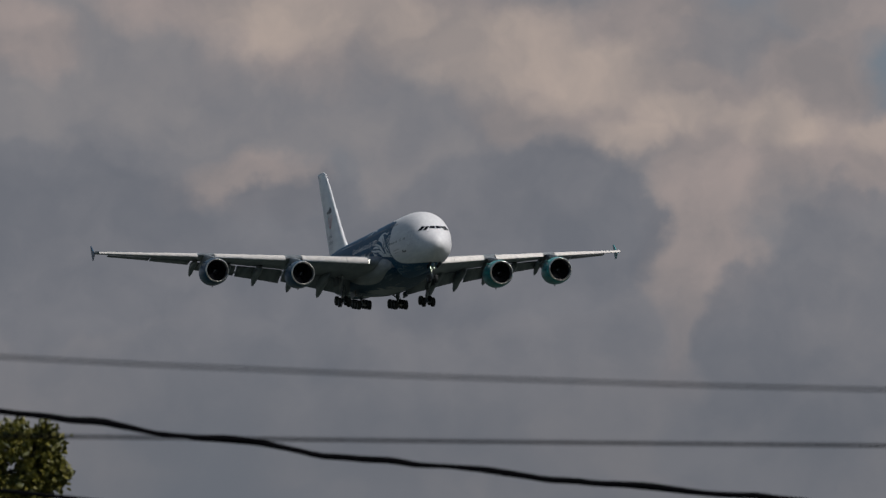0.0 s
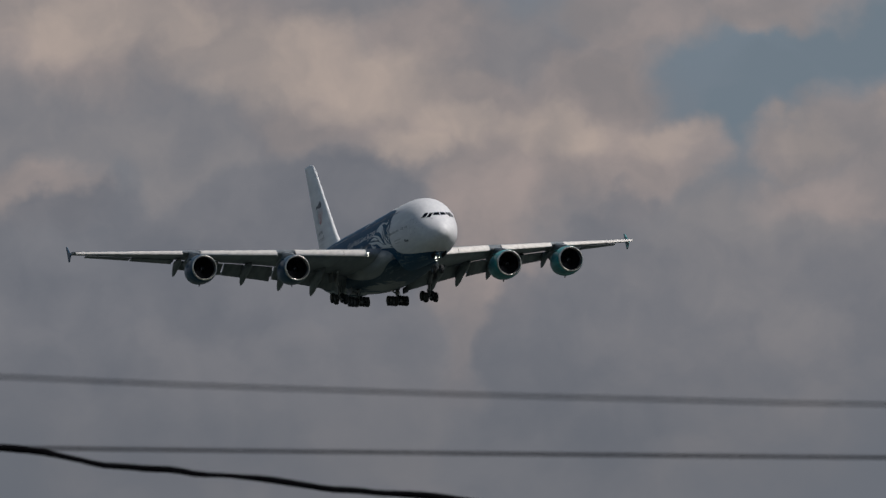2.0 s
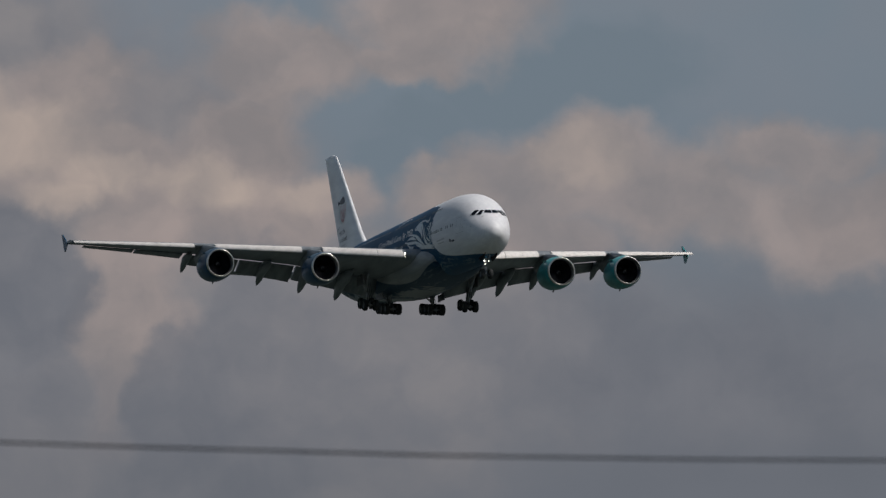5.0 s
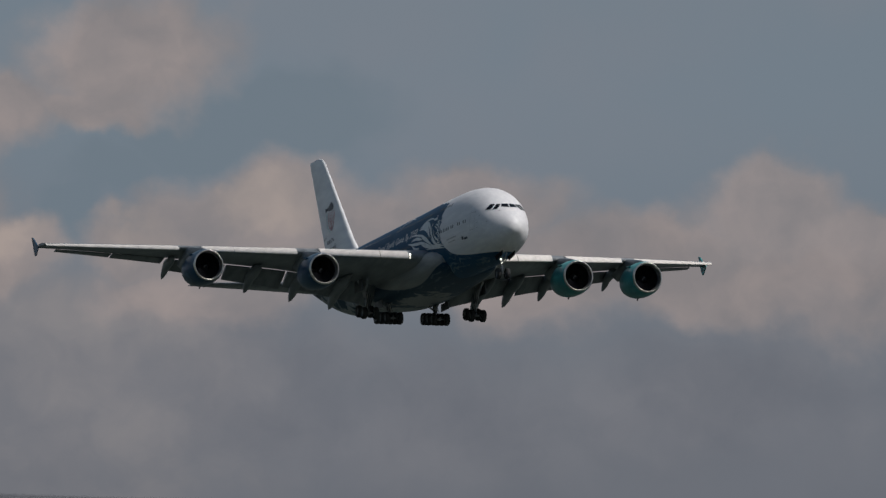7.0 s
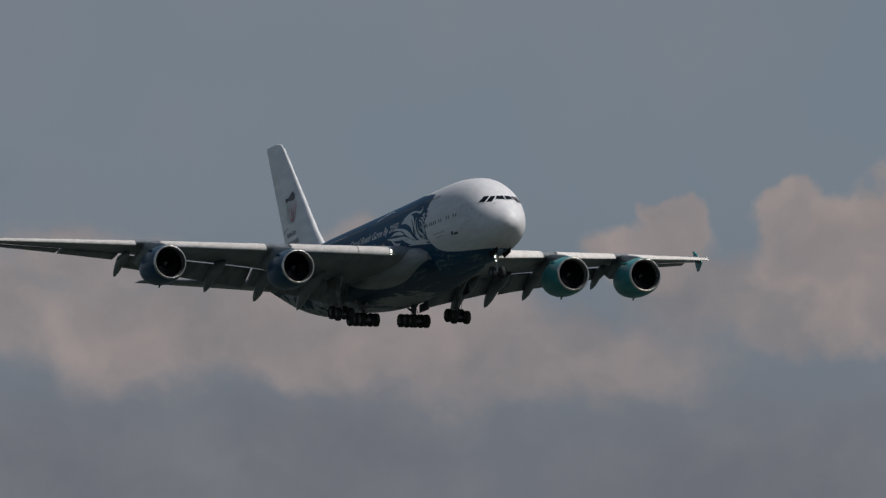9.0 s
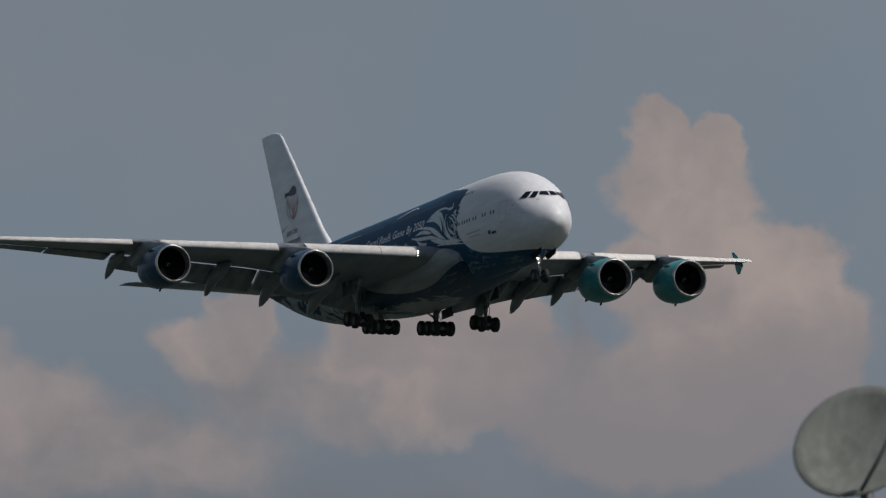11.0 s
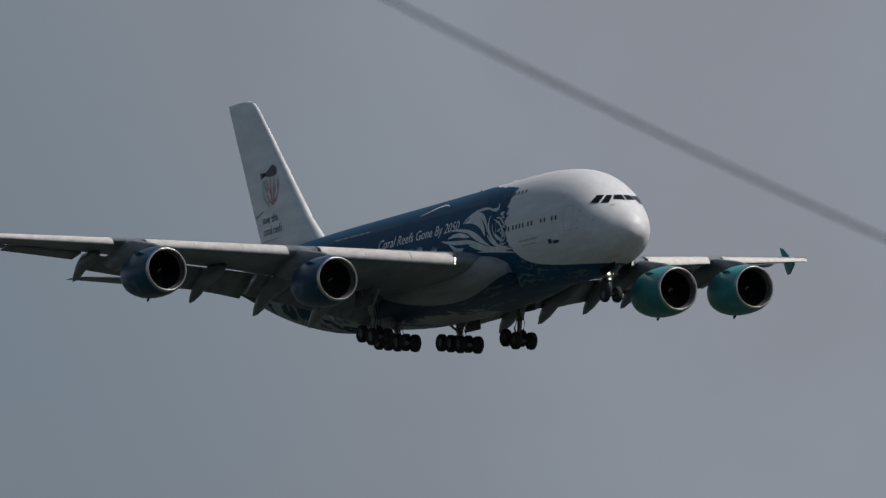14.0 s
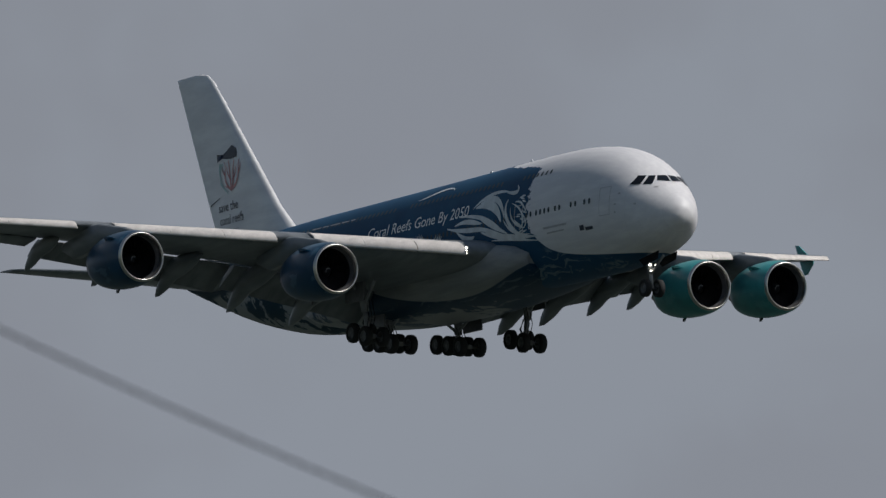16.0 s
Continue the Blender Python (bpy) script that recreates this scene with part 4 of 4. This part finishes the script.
    paint_stroke([(21.74, 0.7), (20.3, 0.14), (19.41, -0.16), (18.19, -0.65)], 0.34)
    paint_stroke([(21.7, -0.16), (19.99, -0.75), (17.76, -0.96), (14.45, -1.25)], 0.4)
    paint_stroke([(20.4, -0.91), (18.28, -1.0), (16.58, -1.23), (14.24, -1.58)], 0.2)
    paint_stroke([(22.98, 0.26), (21.44, 0.15), (19.94, -0.45), (17.99, -0.88)], 0.3)
    paint_stroke([(18.64, 0.33), (18.15, -0.37), (17.02, -1.0), (15.24, -1.0)], 0.2)
    paint_stroke([(16.26, 0.62), (15.61, 0.09), (15.41, -0.32), (16.03, -0.56)], 0.14)
    paint_stroke([(17.12, 0.15), (16.86, -0.14), (16.38, -0.39), (16.09, -0.47)], 0.22)
    rng = random.Random(3)
    for _ in range(13):
        s0, z0 = rng.uniform(15.8, 17.0), rng.uniform(-0.9, 2.0)
        q = rng.uniform(-0.9, 0.4)
        paint_stroke([(s0, z0), (s0 - 0.25 * math.cos(q), z0 + 0.3 * math.sin(q)), (s0 - 0.6 * math.cos(q), z0 + 0.55 * math.sin(q))], rng.uniform(0.07, 0.15))
    for s0, z0 in ((30.2, 0.2), (31.6, 0.15), (33.2, 0.1), (27.6, -0.1)):
        bm = bmesh.new()
        for k in range(5):
            q = radians(40 + 25 * k)
            stroke(bm, [(s0, z0 - 0.35), (s0 - math.cos(q) * 0.35, z0), (s0 - math.cos(q) * 0.7, z0 + math.sin(q) * 0.5)], 0.13, 6)
        part("coral_art", bm, M_ART, body, "pale painted coral sprig")
    bm = bmesh.new()
    stroke(bm, [(32.0, 3.3), (30.9, 3.3), (29.8, 3.75), (28.6, 3.85), (27.3, 3.75), (27.2, 3.45)], 0.13)
    part("swirl_mark", bm, M_TEXT, body, "white curled emblem")
    # plain bars for unreadable lines and the operator's mark
    def bar(s0, s1, z0, z1, mat, name, label):
        bm = bmesh.new()
        rows = [[bm.verts.new(skin(s0 + (s1 - s0) * i / 8, z, 0.03)) for z in (z0, (z0 + z1) / 2, z1)] for i in range(9)]
        for r0, r1 in zip(rows, rows[1:]):
            for j in range(2):
                bm.faces.new((r0[j], r0[j + 1], r1[j + 1], r1[j]))
        part(name, bm, mat, body, label)
    for a, c in ((46.8, 45.6), (45.3, 44.5), (44.2, 42.9), (42.6, 41.6), (41.3, 40.6)):
        bar(a, c, 3.0, 3.07, M_LINE, "small_line", "pale line of small writing")
    bar(8.9, 8.4, -1.55, -1.2, M_INK, "operator_mark", "dark operator mark")
    bar(8.25, 7.4, -1.6, -1.38, M_INK, "operator_mark", "dark operator mark")
    bar(13.4, 10.4, -0.95, -0.82, M_LINE, "small_line", "grey line of small writing")
    bar(13.0, 10.8, -1.3, -1.2, M_LINE, "small_line", "grey line of small writing")
    for s, z in ((4.6, 0.5), (3.2, -0.35), (4.9, -0.2), (4.9, -0.75), (2.3, 0.75)):
        bar(s + 0.09, s - 0.09, z - 0.05, z + 0.05, M_LINE, "sensor_probe", "dark air data probe")
    # antennas on the crown
    for s in (20.5, 26.0):
        bm = bmesh.new()
        w, top, bot = hull(s)
        slab(bm, [(-s + 0.25, top - 0.05), (-s - 0.1, top + 0.22), (-s - 0.32, top + 0.22), (-s - 0.35, top - 0.05)], -0.03, 0.03)
        part("antenna", bm, M_FIN, body, smooth=False)
    # emblem and words on the fin
    def fin_place(x, z, sg=-1):
        le, te = float(np.interp(z, FZ, FLE)), float(np.interp(z, FZ, FTE))
        k = min(max((le - x) / (le - te), 0.01), 0.98)
        return Vector((x, sg * (airfoil(k, 0.1)[0] * (le - te) + 0.045), z))
    def fin_shape(pts, mat, name, label):
        bm = bmesh.new()
        c = Vector((sum(p[0] for p in pts) / len(pts), sum(p[1] for p in pts) / len(pts)))
        rings = [[bm.verts.new(fin_place(*(c + (Vector(p) - c) * f))) for p in pts] for f in (0.05, 0.5, 1.0)]
        n = len(pts)
        bm.faces.new(rings[0])
        for a, b in zip(rings, rings[1:]):
            for i in range(n):
                bm.faces.new((a[i], a[(i + 1) % n], b[(i + 1) % n], b[i]))
        part(name, bm, mat, fin, label)
    fin_shape([(-64.45, 10.62), (-64.05, 10.42), (-63.5, 10.52), (-62.9, 10.72), (-62.2, 11.08), (-61.95, 10.98), (-61.6, 10.8), (-61.45, 10.45), (-61.5, 10.2), (-62.1, 10.1), (-62.9, 10.15), (-63.5, 10.25), (-64.0, 10.28), (-64.4, 10.08)], M_INK, "fish_emblem", "dark navy fish emblem")

    def fin_stroke(pts, width, mat, name, label):
        """A tapering curved stroke on the fin through (x, z) points."""
        bm, rows, n, k = bmesh.new(), [], 10, len(pts) - 1
        line = [sum((Vector(q) * (math.comb(k, j) * (i / n) ** j * (1 - i / n) ** (k - j)) for j, q in enumerate(pts)), Vector((0, 0))) for i in range(n + 1)]
        for i, q in enumerate(line):
            d = (line[min(i + 1, n)] - line[max(i - 1, 0)]).normalized()
            m = Vector((-d.y, d.x)) * width * (1 - 0.6 * i / n)
            rows.append([bm.verts.new(fin_place(*(q + m * f))) for f in (-0.5, 0.5)])
        for r0, r1 in zip(rows, rows[1:]):
            bm.faces.new((r0[0], r0[1], r1[1], r1[0]))
        part(name, bm, mat, fin, label)
    for pts, w in (([(-62.2, 7.9), (-62.9, 8.1), (-63.9, 8.8), (-62.8, 9.3), (-63.3, 10.0)], 0.2), ([(-62.2, 7.9), (-61.6, 8.1), (-60.6, 8.8), (-61.5, 9.3), (-61.1, 9.95)], 0.2),
                   ([(-62.2, 7.9), (-62.6, 8.6), (-62.3, 9.2), (-62.7, 10.05)], 0.22), ([(-62.2, 7.9), (-61.8, 8.6), (-62.1, 9.2), (-61.8, 10.0)], 0.22),
                   ([(-62.3, 8.6), (-62.9, 9.0), (-62.9, 9.6)], 0.16), ([(-62.1, 8.6), (-61.5, 8.9), (-61.6, 9.5)], 0.16),
                   ([(-63.2, 9.0), (-63.7, 9.3), (-63.6, 9.7)], 0.14), ([(-61.2, 9.0), (-60.85, 9.4), (-60.95, 9.7)], 0.14), ([(-62.2, 7.8), (-62.7, 8.1), (-63.2, 8.2)], 0.16)):
        fin_stroke(pts, w, M_CORAL, "coral_emblem", "coral red branch emblem")
    for pts, w in (([(-63.9, 9.9), (-64.4, 9.4), (-63.8, 8.9), (-64.0, 8.4)], 0.24), ([(-64.0, 8.6), (-63.6, 8.1), (-63.1, 7.9), (-62.8, 7.6)], 0.22), ([(-63.6, 9.9), (-63.9, 9.5), (-63.5, 9.2)], 0.16)):
        fin_stroke(pts, w, M_AQUA, "seaweed_emblem", "pale aqua frond emblem")
    fin_stroke([(-66.0, 7.1), (-65.2, 7.3), (-64.2, 7.5)], 0.1, M_INK, "fin_line", "dark thin stripe on the fin")
    fin_stroke([(-64.5, 5.02), (-63.0, 5.02), (-61.3, 5.02)], 0.11, M_LINE, "fin_line", "grey line of small writing")
    lettering("save the", 1.0, lambda u, h: fin_place(-64.6 + 3.3 * u, 6.45 + h * 0.95), fin, "fin_words", M_INK, "dark words on the fin")
    lettering("coral reefs", 1.0, lambda u, h: fin_place(-64.5 + 4.0 * u, 5.5 + h * 0.95), fin, "fin_words", M_INK, "dark words on the fin")
    return tagged(plane, "four-engined double-deck airliner, white and navy, landing gear lowered", "airliner")


# ---- near the camera ----
def cable(name, a, b, before, after, radius, label, twist=0.0, poles=(0, 0), sag=0.0):
    """A cable through two points, run on at both ends to its poles."""
    a, b = Vector(a), Vector(b)
    d = (b - a).normalized()
    p, q = a - d * before, b + d * after
    ua, ub = before / (q - p).length, 1 - after / (q - p).length
    bm = bmesh.new()
    n = 700 if twist > 0.02 else 120
    span = (q - p).length
    side = d.cross(Vector((0, 0, 1))).normalized()
    pts, rad = [], []
    for i in range(n + 1):
        u = i / n
        w = twist * (noise.noise((u * span / 0.75, 1.7, 0.3)) + 0.4 * noise.noise((u * span / 0.3, 4.1, 2.0)))
        pts.append(p.lerp(q, u) + Vector((0, 0, w - sag * 4 * (u - ua) * (ub - u) / (ub - ua) ** 2)) + side * w * 0.5)
        rad.append(radius * (1 + (0.5 * noise.noise((u * span / 0.55, 9.0, 5.0)) if twist > 0.02 else 0)))
    tube(bm, pts, rad, 8)
    tagged(part(name, bm, M_WIRE), label, "cable")
    for end, up in ((pts[0], poles[0]), (pts[-1], poles[1])):
        bm = bmesh.new()
        top = end.z + up
        tube(bm, [(end.x, end.y, -0.4), (end.x, end.y, top * 0.5), (end.x, end.y, top)], [0.15, 0.13, 0.11], 14)
        pole = part("utility_pole", bm, M_POLE)
        bm = bmesh.new()
        tube(bm, [end - Vector((0, 0, 0.09)), end + Vector((0, 0, 0.05))], [0.17, 0.17], 12)
        part("clamp", bm, M_STEEL, pole)
        tagged(pole, "weathered wooden pole carrying a cable", "utility pole", group="cable poles")


def dish_paint():
    """Weathered grey-green enamel with runs of dirt down the face."""
    t = Tree("dish_enamel")
    c = t.coords()
    streak = t.noise(t.vec("MULTIPLY", c, (9.0, 9.0, 1.2)), 1.6, 4, 0.6)
    smudge = t.noise(c, 5.0, 5, 0.6)
    grey = t.mix(t.ramp(streak, 0.38, 0.7), (0.165, 0.172, 0.152, 1), (0.205, 0.213, 0.192, 1))
    grey = t.mix(t.math("MULTIPLY", t.ramp(smudge, 0.52, 0.66), 0.45), grey, (0.11, 0.115, 0.1, 1))
    return t.surface(grey, 0.75, 0.0, t.noise(c, 40.0, 3), 0.05, 0.004, 0.0, spec=0.2)


def build_dish():
    """Satellite dish, leaning back on a mast."""
    c = at(24.836, 4.602, 78)
    root = new("satellite_dish")
    root.matrix_world = Matrix.Translation((c.x, c.y, 0))
    bm = bmesh.new()
    rings = []
    R = 0.42
    face = (-way(24.9, 4.5)).normalized()
    side = face.cross(Vector((0, 0, 1))).normalized()
    n = (face * 0.75 + Vector((0, 0, 0.6)) + side * 0.22).normalized()
    u = n.cross(Vector((0, 0, 1))).normalized()
    v = u.cross(n)
    o = Vector((0, 0, c.z))
    for r in [R * k / 8 for k in range(9)]:
        r = max(r, 0.004)
        rings.append([o + (u * math.cos(2 * math.pi * k / 48) + v * 1.08 * math.sin(2 * math.pi * k / 48)) * r + n * (0.2 * r * r / R - 0.06) for k in range(48)])
    back = [[p - n * 0.02 for p in r] for r in reversed(rings)]
    rim = [[o + (u * math.cos(2 * math.pi * k / 48) + v * 1.08 * math.sin(2 * math.pi * k / 48)) * (R + 0.012) + n * (0.2 * R - 0.07) for k in range(48)]]
    loft(bm, rings + rim + back)
    part("reflector", bm, dish_paint(), root, "weathered pale grey reflector")
    bm = bmesh.new()
    foot, tip = o - v * 0.44 - u * 0.1 + n * 0.05, o + n * 0.32 - v * 0.14 - u * 0.34
    tube(bm, [foot, foot.lerp(tip, 0.5) - v * 0.03, tip], 0.014, 8)
    arm = part("feed_arm", bm, M_STEEL, root)
    bm = bmesh.new()
    tube(bm, [tip + n * 0.05, tip, tip - n * 0.07], [0.028, 0.034, 0.024], 12)
    part("feed_horn", bm, M_DARK, arm)
    bm = bmesh.new()
    tube(bm, [o - n * 0.12, o - n * 0.3 - v * 0.1], 0.03, 8)
    part("bracket", bm, M_STEEL, root)
    bm = bmesh.new()
    m = o - n * 0.3 - v * 0.1
    tube(bm, [(m.x, m.y, -0.4), (m.x, m.y, m.z + 0.1)], 0.045, 12)
    part("mast", bm, M_STEEL, root)
    tagged(root, "weathered grey satellite dish on a tall mast", "satellite dish")


def build_tree():
    c = at(12.588, 2.915, 150)
    root = new("tree")
    root.matrix_world = Matrix.Translation((c.x, c.y, 0))
    H = c.z
    rng = random.Random(5)
    bm = bmesh.new()
    tube(bm, [(0, 0, -0.3), (0.08, 0.05, H * 0.4), (0.02, -0.08, H * 0.75), (0.1, 0, H + 0.6)], [0.26, 0.2, 0.14, 0.05], 12)
    for i in range(26):
        q, z0 = i * 2.4, H * (0.5 + 0.38 * i / 26)
        ln = 1.5 * (1 - 0.5 * i / 26) * rng.uniform(0.75, 1.05)
        e = Vector((math.cos(q) * ln, math.sin(q) * ln, z0 + ln * rng.uniform(0.35, 0.7)))
        tube(bm, [(0.04, 0, z0), Vector((0.04, 0, z0)).lerp(e, 0.55) + Vector((0, 0, 0.12)), e], [0.07, 0.04, 0.012], 6)
    part("trunk", bm, M_BARK, root, "brown trunk and limbs")
    vs, fs = [], []
    lobes = [(0.2, 0.85, 0.5), (0.24, 1.2, 0.22), (0.6, 1.18, 0.2), (0.62, 0.8, 0.22), (0.4, 0.6, 0.3), (-0.45, 0.9, 0.55), (0.0, 0.3, 0.5), (-0.5, 0.1, 0.8), (0.1, -0.5, 0.75), (-0.3, -1.3, 1.2)]
    weight = [max(r, 0.3) ** 2 for _, _, r in lobes]
    across, away = Vector((0.22, 0.975, 0)), Vector((-0.975, 0.22, 0))
    for _ in range(1500):
        lx, lz, lr = rng.choices(lobes, weight)[0]
        d = Vector((rng.gauss(0, 1), rng.gauss(0, 1), rng.gauss(0, 1))).normalized()
        b = across * lx + away * (0.15 * lz - 0.1) + Vector((0, 0, H + lz)) + d * lr * rng.uniform(0.35, 1.0) ** 0.5
        for _ in range(26):
            p = b + d * rng.uniform(-0.07, 0.06) + Vector([rng.gauss(0, 0.04) for _ in range(3)])
            w = rng.uniform(0.022, 0.04)
            f = (d + Vector((rng.gauss(0, 0.7), rng.gauss(0, 0.7), rng.gauss(0.3, 0.6)))).normalized()
            k = f.cross(Vector((rng.gauss(0, 1), rng.gauss(0, 1), rng.gauss(0, 1)))).normalized()
            fold = f.cross(k) * w * 0.35
            i = len(vs)
            vs += [p - f * w * 1.4, p + k * w + fold, p + f * w * 1.6, p - k * w + fold]
            fs += [(i, i + 1, i + 2), (i, i + 2, i + 3)]
    me = bpy.data.meshes.new("crown")
    me.from_pydata(vs, [], fs)
    me.materials.append(M_LEAF)
    crown = new("crown", me)
    crown.parent = root
    crown["label"] = "dense green leaves"
    tagged(root, "leafy green tree below the cables", "tree")


ATTITUDE = [(0.0, 131.0, -0.16, 2.19, 1.24), (0.5, 129.43, -0.26, 2.92, 1.85), (1.0, 127.9, -0.37, 3.44, 2.41), (1.5, 126.42, -0.5, 3.39, 2.53), (2.0, 125.0, -0.45, 3.28, 2.47), (2.5, 123.62, -0.46, 2.82, 2.04), (3.0, 122.3, -0.39, 2.51, 1.88), (3.5, 121.02, -0.53, 2.7, 1.69), (5.8, 115.8, -0.2, 3.22, -0.07), (6.0, 115.4, -0.23, 3.91, 0.13), (6.5, 114.42, -0.12, 4.01, 0.0), (7.0, 113.5, 0.04, 4.16, -0.01), (7.5, 112.62, -0.01, 4.32, -0.25), (8.0, 111.8, 0.11, 4.01, -0.23), (8.5, 111.02, 0.01, 3.72, 0.37), (9.0, 110.3, 0.03, 3.65, 0.31), (9.5, 109.62, -0.1, 3.28, 0.18), (9.7, 109.37, -0.12, 3.19, 0.03), (12.0, 108.07, -0.07, 3.2, 1.2), (12.5, 108.19, -0.22, 3.02, 1.47), (13.0, 108.21, -0.16, 2.46, 1.64), (13.5, 107.83, -0.15, 1.66, 1.62), (14.0, 107.35, -0.08, 0.67, 1.35), (14.5, 106.79, -0.24, 0.29, 1.19), (15.0, 106.1, -0.42, 0.34, 1.28), (15.5, 105.5, -0.67, 0.44, 1.37), (16.0, 104.83, -0.78, 0.48, 1.27)]


def motions():
    rows = []
    for t, h, yaw, nose, bank in ATTITUDE:
        x, y = -1666.488 + 61.5607 * t, 436.88 - 0.759 * t
        rows.append((t, pose(x, y, EYE.z + h, bank, -nose, yaw)))
    walk(airliner, rows)


backdrop()
ground()
airliner = build_airliner()
cable("cable", at(12.6, 3.768, 40), at(20.4, 3.565, 41.6), 15, 15, 0.004, "thin black overhead cable", 0.003, (0.5, 0.5), 0.042)
cable("cable", at(12.92, 3.39, 52), at(18.53, 3.327, 53), 21, 38, 0.0064, "thin black overhead cable", 0.0, (0.5, 0.5), 0.004)
cable("cable", at(12.6, 3.506, 90), at(16.6, 3.073, 92), 32, 32, 0.024, "thick twisted black overhead cable bundle", 0.045, (0.6, 0.6), 0.043)
cable("cable", at(12.6, 3.13, 88), at(13.03, 3.09, 88), 34, 70, 0.016, "thin black lower overhead cable", 0.015, (0.6, 0.6))
cable("cable", at(26.36, 7.91, 26), at(30.9, 5.82, 26), 8, 5, 0.0032, "thin black service cable sloping down", 0.0, (0.3, 0.3), 0.035)
build_dish()
build_tree()
motions()
